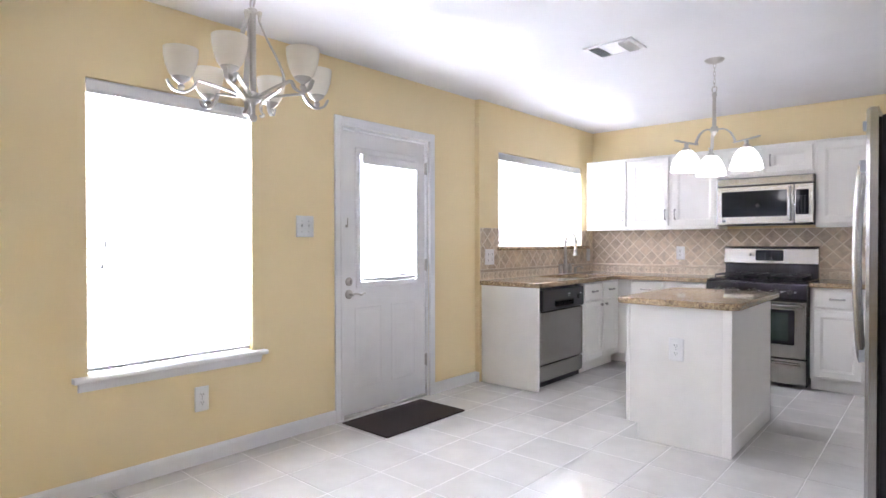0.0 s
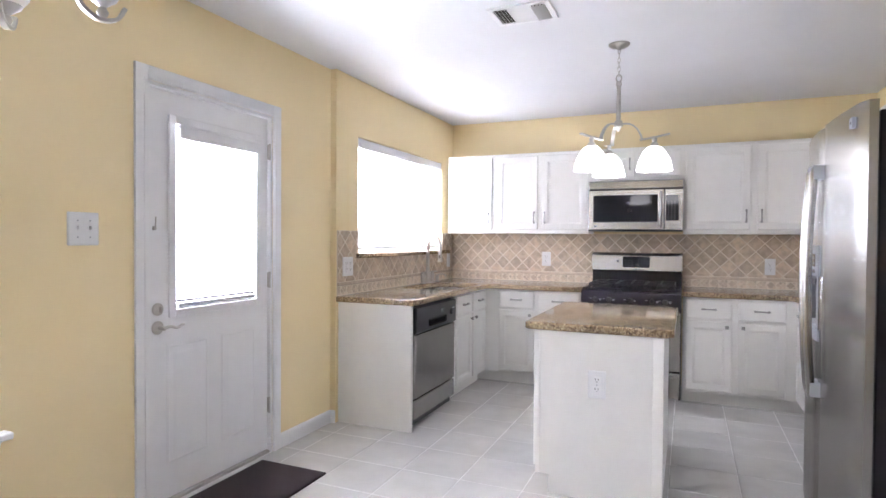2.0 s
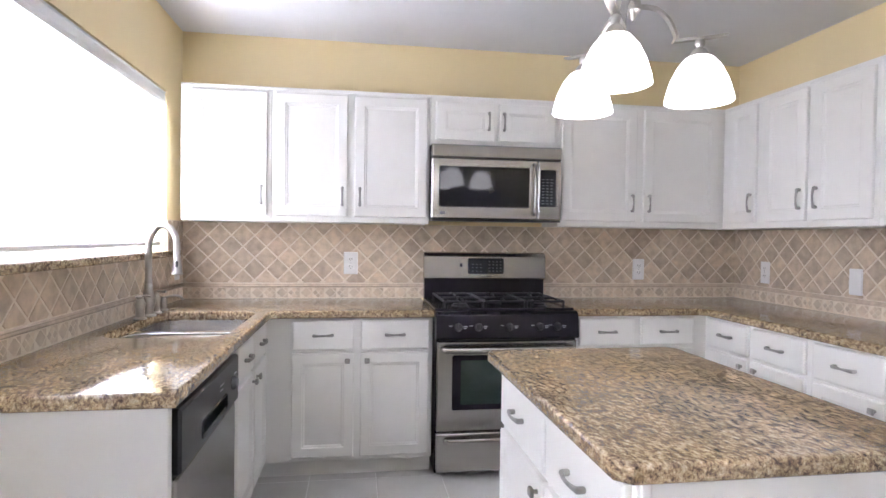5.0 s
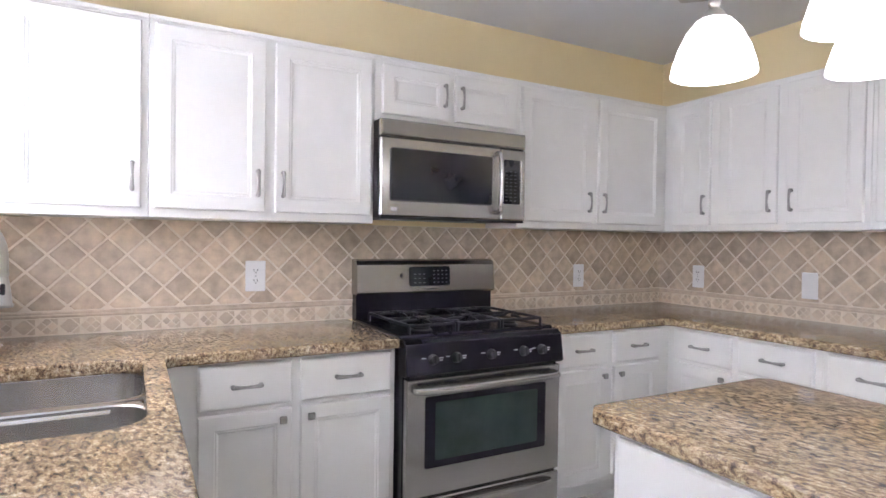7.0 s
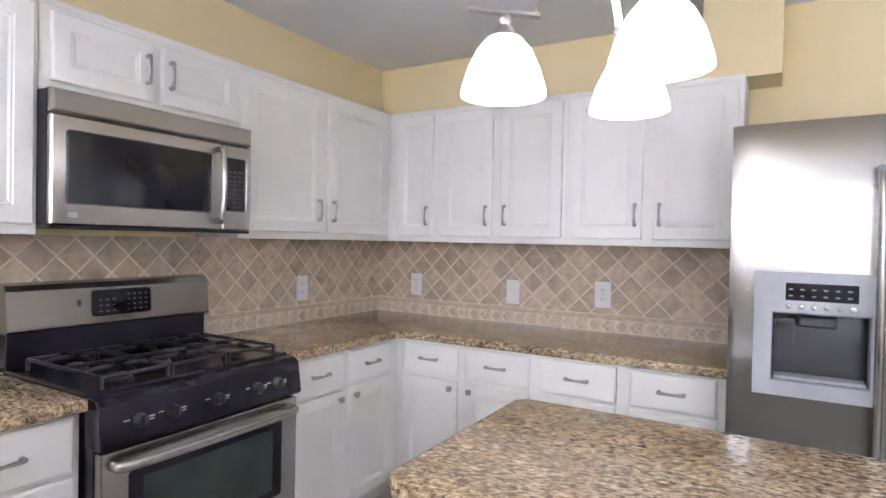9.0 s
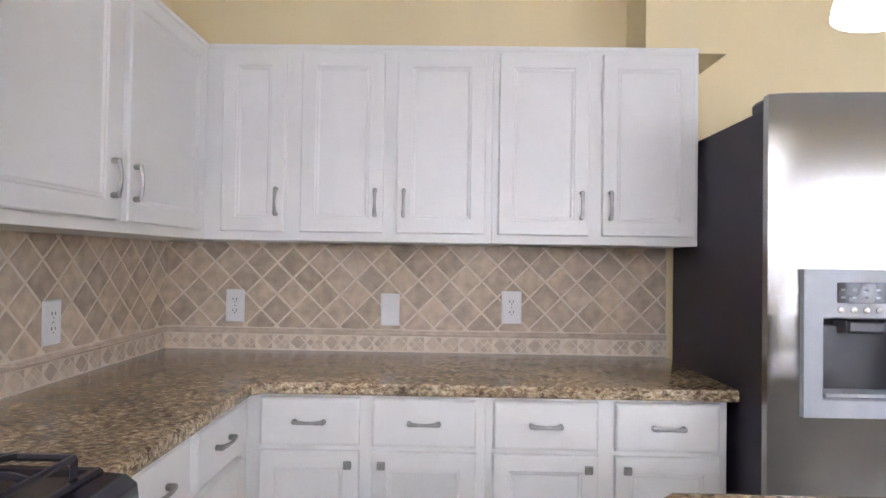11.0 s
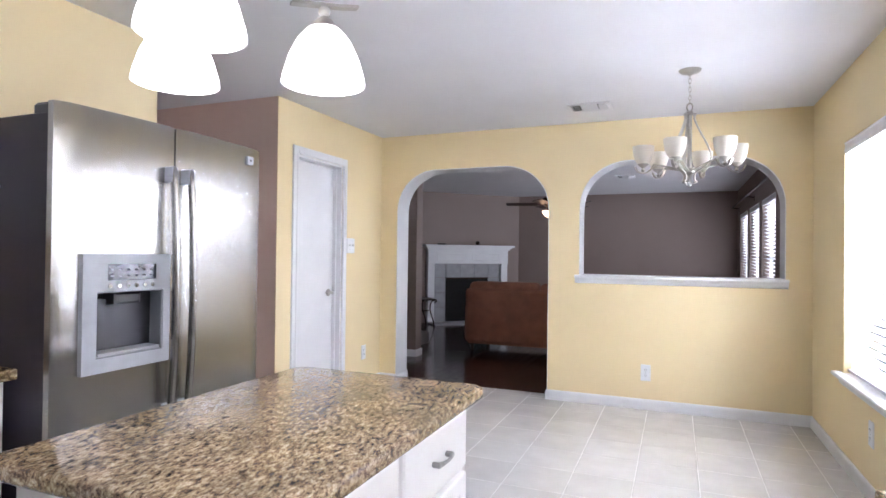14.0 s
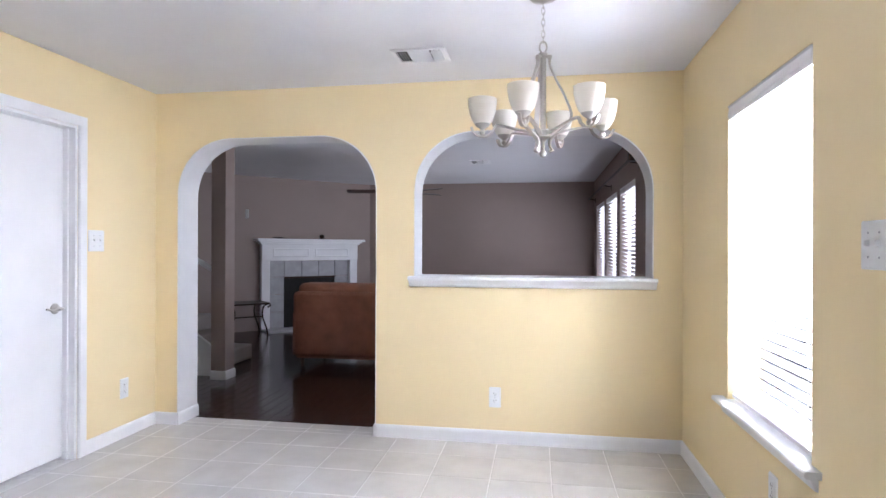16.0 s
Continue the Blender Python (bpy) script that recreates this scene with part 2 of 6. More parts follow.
def part(name, bm, material, parent=None, label="", local=False, smooth=False, kind=""):
    """A bmesh as one mesh object; its coordinates are the world's unless local, and become the parent's."""
    me = bpy.data.meshes.new(name)
    if parent is not None and not local:
        loc, rot = WL[parent]
        bm.transform((Matrix.Translation(loc) @ rot).inverted())
    bmesh.ops.recalc_face_normals(bm, faces=bm.faces)
    bm.to_mesh(me)
    bm.free()
    me.materials.append(material)
    if smooth:
        me.shade_smooth()
        if smooth != "all":
            me.set_sharp_from_angle(angle=radians(38))
    o = new(name, me)
    if parent is not None:
        o.parent = parent
        WL[o] = WL[parent]
    else:
        WL[o] = (Vector((0, 0, 0)), Matrix.Identity(4))
    if label:
        o["label"] = label
    if kind:
        o["kind"] = kind
    return o


def single(name, bm, material, label, category, group="", kind="", smooth=False):
    return tagged(part(name, bm, material, None, smooth=smooth), label, category, group, kind)


def bevelled(bm, width, segments=2):
    if width:
        bmesh.ops.bevel(bm, geom=list(bm.edges), offset=width, segments=segments, profile=0.5, affect="EDGES", clamp_overlap=True)
    return bm


def box(x0, x1, y0, y1, z0, z1, bevel=0.0, segments=2, bm=None):
    b = bmesh.new()
    bmesh.ops.create_cube(b, size=1)
    b.transform(Matrix.Translation(((x0 + x1) / 2, (y0 + y1) / 2, (z0 + z1) / 2)) @ Matrix.Diagonal((abs(x1 - x0), abs(y1 - y0), abs(z1 - z0), 1)))
    bevelled(b, bevel, segments)
    if bm is None:
        return b
    return joined(bm, b)


def joined(bm, other):
    me = bpy.data.meshes.new("tmp")
    other.to_mesh(me)
    other.free()
    bm.from_mesh(me)
    bpy.data.meshes.remove(me)
    return bm


def moved(bm, m):
    bm.transform(m)
    return bm


def facing(origin, way):
    """Local u to the viewer's right, v up, w towards the viewer, for a front that faces way."""
    u = {"-y": (1, 0, 0), "+x": (0, 1, 0), "-x": (0, -1, 0), "+y": (-1, 0, 0)}[way]
    w = {"-y": (0, -1, 0), "+x": (1, 0, 0), "-x": (-1, 0, 0), "+y": (0, 1, 0)}[way]
    m = Matrix((u, (0, 0, 1), w)).transposed().to_4x4()
    m.translation = Vector(origin)
    return m


def rings(u0, u1, v0, v1, steps, corner=0.0, seg=1):
    """A slab from nested rounded rectangles: steps of (inset, height), from the back to the middle of the front."""
    bm = bmesh.new()
    loops = []
    for inset, h in steps:
        a0, a1, b0, b1 = u0 + inset, u1 - inset, v0 + inset, v1 - inset
        c = max(corner - inset, 0.0005) if corner else 0
        pts = []
        if corner:
            for cx, cy, s in ((a1 - c, b1 - c, 0), (a0 + c, b1 - c, 90), (a0 + c, b0 + c, 180), (a1 - c, b0 + c, 270)):
                for k in range(seg + 1):
                    an = radians(s + 90 * k / seg)
                    pts.append((cx + c * math.cos(an), cy + c * math.sin(an)))
        else:
            pts = [(a1, b1), (a0, b1), (a0, b0), (a1, b0)]
        loops.append([bm.verts.new((x, y, h)) for x, y in pts])
    n = len(loops[0])
    for la, lb in zip(loops, loops[1:]):
        for i in range(n):
            bm.faces.new((la[i], la[(i + 1) % n], lb[(i + 1) % n], lb[i]))
    bm.faces.new(loops[0][::-1])
    bm.faces.new(loops[-1])
    return bm


def lathe(profile, seg=20, caps=True):
    bm = bmesh.new()
    loops = [[bm.verts.new((r * math.cos(2 * math.pi * i / seg), r * math.sin(2 * math.pi * i / seg), z)) for i in range(seg)] for r, z in profile]
    for la, lb in zip(loops, loops[1:]):
        for i in range(seg):
            bm.faces.new((la[i], la[(i + 1) % seg], lb[(i + 1) % seg], lb[i]))
    if caps:
        bm.faces.new(loops[0][::-1])
        bm.faces.new(loops[-1])
    return bm


def smooth_path(pts, n=6):
    pts = [Vector(p) for p in pts]
    out = []
    for i in range(len(pts) - 1):
        p0, p1, p2, p3 = pts[max(i - 1, 0)], pts[i], pts[i + 1], pts[min(i + 2, len(pts) - 1)]
        for k in range(n):
            t = k / n
            out.append(0.5 * ((2 * p1) + (p2 - p0) * t + (2 * p0 - 5 * p1 + 4 * p2 - p3) * t * t + (3 * p1 - p0 - 3 * p2 + p3) * t ** 3))
    return out + [pts[-1]]


def sweep(path, rx, ry=None, seg=10, taper=None, up=(0, 0, 1), square=False):
    """A tube or strap along a path; rx across, ry along the turned up axis; taper scales it from end to end."""
    ry = rx if ry is None else ry
    path = [Vector(p) for p in path]
    bm, loops = bmesh.new(), []
    ref = Vector(up)
    for i, p in enumerate(path):
        d = (path[min(i + 1, len(path) - 1)] - path[max(i - 1, 0)]).normalized()
        side = d.cross(ref)
        if side.length < 1e-4:
            side = d.cross(Vector((0.31, 0.77, 0.2)))
        side.normalize()
        nrm = side.cross(d).normalized()
        ref = nrm
        k = taper(i / (len(path) - 1)) if taper else 1
        if square:
            offs = [(1, 1), (-1, 1), (-1, -1), (1, -1)]
        else:
            offs = [(math.cos(2 * math.pi * j / seg), math.sin(2 * math.pi * j / seg)) for j in range(seg)]
        loops.append([bm.verts.new(p + side * (a * rx * k) + nrm * (b * ry * k)) for a, b in offs])
    n = len(loops[0])
    for la, lb in zip(loops, loops[1:]):
        for j in range(n):
            bm.faces.new((la[j], la[(j + 1) % n], lb[(j + 1) % n], lb[j]))
    bm.faces.new(loops[0][::-1])
    bm.faces.new(loops[-1])
    return bm


def grid_wall(us, vs, solid, t0, t1, m):
    """A wall of cells between the cuts us and vs, from depth t0 to t1; solid(u, v) tells which cells are filled."""
    bm = bmesh.new()
    cells = {(i, j): solid((us[i] + us[i + 1]) / 2, (vs[j] + vs[j + 1]) / 2) for i in range(len(us) - 1) for j in range(len(vs) - 1)}
    cache = {}

    def v(a, b, c):
        if (a, b, c) not in cache:
            cache[a, b, c] = bm.verts.new(m @ Vector((a, b, c)))
        return cache[a, b, c]

    for (i, j), s in cells.items():
        if not s:
            continue
        a0, a1, b0, b1 = us[i], us[i + 1], vs[j], vs[j + 1]
        for t in (t0, t1):
            bm.faces.new([v(a0, b0, t), v(a1, b0, t), v(a1, b1, t), v(a0, b1, t)])
        for di, dj, p, q in ((-1, 0, (a0, b0), (a0, b1)), (1, 0, (a1, b0), (a1, b1)), (0, -1, (a0, b0), (a1, b0)), (0, 1, (a0, b1), (a1, b1))):
            if not cells.get((i + di, j + dj)):
                bm.faces.new([v(*p, t0), v(*q, t0), v(*q, t1), v(*p, t1)])
    return bm


def holes_wall(u0, u1, v0, v1, holes, t0, t1, m):
    us = sorted({u0, u1, *(h[0] for h in holes), *(h[1] for h in holes)})
    vs = sorted({v0, v1, *(h[2] for h in holes), *(h[3] for h in holes)})
    return grid_wall(us, vs, lambda a, b: not any(h[0] < a < h[1] and h[2] < b < h[3] for h in holes), t0, t1, m)


FLAT = Matrix.Identity(4)
# ---------------------------------------------------------------- setting
WX, KX, EX, NY, CX = 0.02, 0.066, 3.75, 6.16, 3.85
WIN1 = (0.895, 1.785, 0.585, 2.065)
DOOR1 = (2.47, 3.36, -0.01, 2.065)
KWIN = (4.272, 5.876, 1.2, 2.09)
LWINS = [(-3.06, -1.98, 0.6, 2.06), (-4.4, -3.32, 0.6, 2.06), (-5.74, -4.66, 0.6, 2.06)]
single("wall_west_dining", holes_wall(-0.0, 3.98, 0, CEIL, [WIN1, DOOR1], -0.14, 0, facing((WX, 0, 0), "+x")), YELLOW, "yellow painted dining wall with window and door", "wall", kind="structure")
single("wall_west_kitchen", holes_wall(3.98, NY + 0.15, 0, CEIL, [KWIN], -0.2, 0, facing((KX, 0, 0), "+x")), YELLOW, "yellow painted kitchen wall with window", "wall", kind="structure")
single("wall_north", box(-0.14, EX + 0.15, NY, NY + 0.15, 0, CEIL), YELLOW, "yellow painted wall behind the range", "wall", kind="structure")
single("wall_east_kitchen", box(EX, EX + 0.13, 2.86, NY, 0, CEIL), YELLOW, "yellow painted wall behind the refrigerator", "wall", kind="structure")
CD = (0.755, 1.425, -0.01, 2.115)
single("wall_east_closet", holes_wall(-1.60, -0.0, 0, CEIL, [(-1.425, -0.755, -0.01, 2.115)], -0.13, 0, facing((CX, 0, 0), "-x")), YELLOW, "yellow painted wall with the closet door", "wall", kind="structure")
single("corner_closet", box(CX, CX + 0.004, 1.60, 1.672, 0, CEIL), YELLOW, "yellow painted wall end", "wall", kind="structure")
# hall walls carry the lightened tone, no lamp is set in the hall
single("wall_hall_south", box(CX + 0.004, 6.6, 1.60, 1.67, 0, CEIL), TAUPE_LIT, "taupe hall wall, its colour lightened in place of hall light", "wall", kind="structure")
single("wall_hall_north", box(EX + 0.13, 6.6, 2.86, 2.99, 0, CEIL), TAUPE_LIT, "taupe hall wall, its colour lightened in place of hall light", "wall", kind="structure")
single("wall_hall_end", box(6.6, 6.7, 1.60, 2.99, 0, CEIL), TAUPE_LIT, "taupe hall wall, its colour lightened in place of hall light", "wall", kind="structure")
single("closet_back", box(4.55, 4.6, 0.0, 1.6, 0, CEIL), TRIM, "white closet back wall", "wall", kind="structure")
single("ceiling", box(-0.2, 7.2, -6.5, NY + 0.15, CEIL, CEIL + 0.1), CEILP, "white textured ceiling", "ceiling", kind="structure")
single("soffit_box", box(3.5, EX, 3.825, 4.145, 2.143, CEIL), YELLOW, "yellow painted duct box under the ceiling", "soffit", kind="structure")

SD = 0.25   # depth of the wall with the arches
ARCH = (2.1, 3.665, 0.0, 2.165, 0.43)
PASS = (0.205, 1.825, 1.14, 2.165, 0.43)


def arch_top(h, n=12):
    x0, x1, z0, z1, r = h
    left = [(x0 + r - r * math.cos(math.pi / 2 * k / n), z1 - r + r * math.sin(math.pi / 2 * k / n) ** 0.92) for k in range(n + 1)]
    return left + [(x0 + x1 - x, z) for x, z in left[::-1]]


def south_wall():
    bm = bmesh.new()
    tops = {}
    for h in (PASS, ARCH):
        pts = arch_top(h)
        for (xa, za), (xb, zb) in zip(pts, pts[1:]):
            tops[xa, xb] = (za, zb, h[2])
    xs = sorted({0.0, CX + 0.13, *(a for k in tops for a in k)})
    for xa, xb in zip(xs, xs[1:]):
        spans = []
        if (xa, xb) in tops:
            za, zb, low = tops[xa, xb]
            spans.append((za, zb, CEIL, CEIL))
            if low > 0:
                spans.append((0, 0, low, low))
        else:
            spans.append((0, 0, CEIL, CEIL))
        for a0, b0, a1, b1 in spans:
            f = [bm.verts.new(p) for p in ((xa, 0, a0), (xb, 0, b0), (xb, 0, b1), (xa, 0, a1))]
            g = [bm.verts.new(p) for p in ((xa, -SD, a0), (xb, -SD, b0), (xb, -SD, b1), (xa, -SD, a1))]
            bm.faces.new(f)
            bm.faces.new(g[::-1])
            bm.faces.new((f[0], f[1], g[1], g[0]))
            bm.faces.new((f[3], f[2], g[2], g[3]))
            if (xa, xb) not in tops:
                bm.faces.new((f[0], f[3], g[3], g[0]))
                bm.faces.new((f[1], f[2], g[2], g[1]))
    bmesh.ops.remove_doubles(bm, verts=bm.verts, dist=1e-5)
    return bm


wall_south = single("wall_south", south_wall(), YELLOW, "yellow painted wall with an archway and a pass-through", "wall", kind="structure")


def arch_liner(h, low):
    """White painted lining of an arched opening, 5 mm thick."""
    bm, pts = bmesh.new(), arch_top(h, 16)
    mid = Vector(((h[0] + h[1]) / 2, (h[2] + h[3]) / 2 - 0.2))
    outer = [(h[0], low)] + pts + [(h[1], low)]
    loops = []
    for x, z in outer:
        d = (mid - Vector((x, z)))
        dx = 0.006 * (1 if d.x > 0 else -1) if abs(d.x) > 0.36 else 0
        dz = -0.006 if z > h[3] - 0.42 else 0
        loops.append([bm.verts.new(p) for p in ((x, 0.002, z), (x + dx, 0.002, z + dz), (x + dx, -SD - 0.002, z + dz), (x, -SD - 0.002, z))])
    for la, lb in zip(loops, loops[1:]):
        for j in range(4):
            bm.faces.new((la[j], la[(j + 1) % 4], lb[(j + 1) % 4], lb[j]))
    return bm


single("arch_lining", arch_liner(ARCH, 0.0), TRIM, "white painted lining of the archway", "trim", kind="structure", smooth=True)
single("pass_through_lining", arch_liner(PASS, 1.14), TRIM, "white painted lining of the pass-through", "trim", kind="structure", smooth=True)


def moulding(profile, p0, p1, out):
    """A moulding of (out, up) points swept from p0 to p1."""
    bm = bmesh.new()
    o, up = Vector(out), Vector((0, 0, 1))
    la, lb = [[bm.verts.new(Vector(p) + o * a + up * b) for a, b in profile] for p in (p0, p1)]
    n = len(profile)
    for j in range(n):
        bm.faces.new((la[j], la[(j + 1) % n], lb[(j + 1) % n], lb[j]))
    bm.faces.new(la[::-1])
    bm.faces.new(lb)
    return bm


LEDGE = [(-SD - 0.05, 0), (0.075, 0), (0.08, -0.006), (0.08, -0.022), (0.062, -0.026), (0.05, -0.04), (0.04, -0.05), (0.034, -0.066), (0.02, -0.074), (0.001, -0.076), (0.001, -0.03), (-SD - 0.05, -0.03)]
ledge = moulding(LEDGE, (0.19, 0, 1.15), (1.855, 0, 1.15), (0, 1, 0))
single("pass_through_ledge", ledge, TRIM, "white moulded ledge of the pass-through", "ledge", kind="structure")
BASE = [(0, 0), (0.014, 0), (0.014, 0.07), (0.011, 0.082), (0.006, 0.09), (0, 0.09)]


def baseboard(p0, p1, out):
    single("baseboard", moulding(BASE, p0, p1, out), TRIM, "white painted baseboard", "baseboard", kind="structure")


baseboard((WX, 0.0, 0), (WX, 2.405, 0), (1, 0, 0))
baseboard((WX, 3.425, 0), (WX, 3.98, 0), (1, 0, 0))
baseboard((WX + 0.014, 3.98, 0), (KX, 3.98, 0), (0, -1, 0))
baseboard((WX, 0, 0), (2.1, 0, 0), (0, 1, 0))
baseboard((3.665, 0, 0), (CX, 0, 0), (0, 1, 0))
baseboard((CX, 0.0, 0), (CX, 0.69, 0), (-1, 0, 0))
baseboard((CX, 1.49, 0), (CX, 1.672, 0), (-1, 0, 0))
baseboard((3.659, 0.014, 0), (3.659, -SD - 0.002, 0), (-1, 0, 0))
baseboard((2.106, 0.014, 0), (2.106, -SD - 0.002, 0), (1, 0, 0))
baseboard((CX, 1.67, 0), (6.6, 1.67, 0), (0, 1, 0))

# floor bed and ground under everything
single("floor", box(-0.14, 7.2, -0.2, NY + 0.15, -0.1, -0.0016), FGROUT, "floor bed with pale grout", "floor", kind="structure")
wood_floor = single("floor_living", box(-0.2, 7.2, -6.5, -0.2, -0.1, -0.008), WOOD, "dark stained wooden living room floor", "floor", kind="structure")
single("ground", box(-60, 60, -60, 60, -0.3, -0.12), FGROUT, "pale concrete ground outside", "ground", kind="structure")


# added glowing sheet for outdoor brightness, low enough to leave the sun its way
single("backdrop_garden", box(-4.05, -4.0, -8.0, 9.0, -0.12, 2.3), GLOW, "plain glowing sheet standing in for the bright outdoors beyond the windows", "backdrop", kind="structure")
# ---------------------------------------------------------------- windows, doors
SLATMESH = {}


def slat_mesh(length, width, cords):
    """A curved slat with a small slot for each cord."""
    key = (round(length, 3), width, cords)
    if key not in SLATMESH:
        bm = bmesh.new()
        n, t = 6, 0.0028
        hole = (0.015 if length < 1.2 else 0.009) if width > 0.03 else 0.008
        ys = [-length / 2]
        for f in cords:
            ys += [(f - 0.5) * length - hole, (f - 0.5) * length + hole]
        ys.append(length / 2)
        prof = [((k / n - 0.5) * width, 0.004 * (width / 0.05) * (1 - (2 * k / n - 1) ** 2)) for k in range(n + 1)]
        top = [[bm.verts.new((x, y, z + t / 2)) for x, z in prof] for y in ys]
        bot = [[bm.verts.new((x, y, z - t / 2)) for x, z in prof] for y in ys]
        for r in range(len(ys) - 1):
            for k in range(n):
                if r % 2 and (0 < k < n - 1 if length < 1.2 else k in (2, 3)):
                    continue
                bm.faces.new((top[r][k], top[r + 1][k], top[r + 1][k + 1], top[r][k + 1]))
                bm.faces.new((bot[r][k], bot[r][k + 1], bot[r + 1][k + 1], bot[r + 1][k]))
            for k in (0, n):
                bm.faces.new((top[r][k], bot[r][k], bot[r + 1][k], top[r + 1][k]))
        me = bpy.data.meshes.new("slat")
        bmesh.ops.recalc_face_normals(bm, faces=bm.faces)
        bm.to_mesh(me)
        bm.free()
        me.materials.append(SLATM)
        SLATMESH[key] = me
    return SLATMESH[key]


def blind(y0, y1, z0, z1, x, tilt, label, width=0.05, pitch=0.046, rail=0.055, cords=True, slots=(0.1, 0.5, 0.9)):
    b = thing("window_blind", (x, (y0 + y1) / 2, z0), label, "blind", "window blinds")
    part("headrail", box(x - 0.03, x + 0.032, y0 + 0.004, y1 - 0.004, z1 - rail, z1 - 0.002, 0.004), TRIM, b)
    part("valance", moulding([(0, 0), (0.012, 0), (0.016, 0.02), (0.012, 0.06), (0.018, 0.068), (0, 0.07)], (x + 0.033, y0 + 0.004, z1 - 0.075), (x + 0.033, y1 - 0.004, z1 - 0.075), (1, 0, 0)), TRIM, b)
    part("bottom_rail", box(x - 0.026, x + 0.026, y0 + 0.008, y1 - 0.008, z0 + 0.01, z0 + 0.03, 0.004), TRIM, b)
    me = slat_mesh(y1 - y0 - 0.016, width, slots)
    z = z0 + 0.055
    while z < z1 - rail - 0.01:
        o = new("slat", me)
        o.parent = b
        o.matrix_local = pose(0, 0, z - z0, 0, tilt(z), 0)
        z += pitch
    if cords:
        for f in slots:
            yy = y0 + f * (y1 - y0)
            for dx in (-0.024, 0.026):
                part("ladder_cord", sweep([(x + dx, yy, z0 + 0.02), (x + dx, yy, z1 - rail)], 0.0011, seg=5), TRIM, b)
        for dy, zz in ((0.07, z0 + 0.55), (0.085, z0 + 0.66)):
            yy = y0 + dy
            part("lift_cord", sweep([(x + 0.045, yy, zz), (x + 0.042, yy, z1 - rail)], 0.0012, seg=5), TRIM, b)
            part("tassel", moved(lathe([(0.002, 0.03), (0.005, 0.026), (0.007, 0.004), (0.004, 0)], 10), Matrix.Translation((x + 0.045, yy, zz - 0.028))), PLATE, b, "small plastic cord tassel", smooth=True)
    return b


def window_unit(name, hole, wx, meeting, label, recess=0.09):
    y0, y1, z0, z1 = hole
    w = thing(name, (wx - recess, (y0 + y1) / 2, z0), label, "window", kind="structure")
    xo = wx - recess
    f = 0.035
    for nm, dims in (("window_frame", (y0, y0 + f, z0, z1)), ("window_frame", (y1 - f, y1, z0, z1)), ("window_frame", (y0 + f, y1 - f, z1 - f, z1)), ("window_frame", (y0 + f, y1 - f, z0, z0 + f))):
        part(nm, box(xo - 0.045, xo, *dims, 0.004), TRIM, w)
    spans = [(z0 + f, z1 - f)]
    if meeting:
        part("meeting_rail", box(xo - 0.035, xo - 0.004, y0 + f, y1 - f, meeting - 0.02, meeting + 0.02, 0.004), TRIM, w)
        spans = [(z0 + f, meeting - 0.02), (meeting + 0.02, z1 - f)]
    for a, b in spans:
        p = part("pane", box(xo - 0.022, xo - 0.018, y0 + f, y1 - f, a, b), PANE, w)
        p.visible_shadow = False
    return w


w1 = window_unit("window_1", WIN1, WX, 1.31, "white single-hung window behind a blind")
SILL = [(-0.09, 0), (0.05, 0), (0.056, 0.006), (0.056, 0.02), (0.05, 0.026), (-0.09, 0.026)]
part("window_sill", moulding(SILL, (WX, 0.825, 0.568), (WX, 1.86, 0.568), (1, 0, 0)), TRIM, w1)
part("apron", moulding([(0, 0), (0.012, 0.004), (0.02, 0.03), (0.03, 0.05), (0, 0.05)], (WX, 0.85, 0.517), (WX, 1.835, 0.517), (1, 0, 0)), TRIM, w1)
blind(WIN1[0], WIN1[1], 0.595, WIN1[3], WX - 0.045, lambda z: -81 if z > 1.32 else -63, "white slatted blind, closed above and tilted open below", slots=(0.18, 0.918))
w2 = window_unit("window_2", KWIN, KX, None, "white kitchen window behind a blind", 0.12)
part("window_sill", bevelled(box(KX - 0.12, KX + 0.045, 4.235, 6.0, 1.172, 1.207), 0.007), GRANITE, w2, "granite window sill")
blind(KWIN[0], KWIN[1], 1.225, KWIN[3], KX - 0.055, lambda z: -79, "white slatted blind, nearly closed", slots=(0.77,))
for i, h in enumerate(LWINS):
    window_unit("window_living", h, 0.0, 1.35, "white living room window behind a blind")
    blind(h[0], h[1], 0.61, h[3], -0.045, lambda z: -20, "white slatted living room blind", cords=False)


def casing(name, y0, y1, z1, wx, out, label, w=0.065):
    """Door casing: two legs and a head with a stepped profile."""
    c = thing(name, (wx, (y0 + y1) / 2, 0), label, "door frame", kind="structure")
    s = 1 if out == "+x" else -1
    for a, b in ((y0 - w, y0), (y1, y1 + w)):
        bm = box(wx, wx + s * 0.016, a, b, 0, z1 + w, 0.003)
        inner = (b - 0.022, b - 0.004) if b == y0 else (a + 0.004, a + 0.022)
        box(wx + s * 0.016, wx + s * 0.021, inner[0], inner[1], 0, z1 + 0.004, 0.002, bm=bm)
        part("casing_leg", bm, TRIM, c)
    bm = box(wx, wx + s * 0.0155, y0, y1, z1, z1 + w, 0.003)
    box(wx + s * 0.0155, wx + s * 0.0205, y0, y1, z1 + 0.004, z1 + 0.022, 0.002, bm=bm)
    part("casing_head", bm, TRIM, c)
    return c


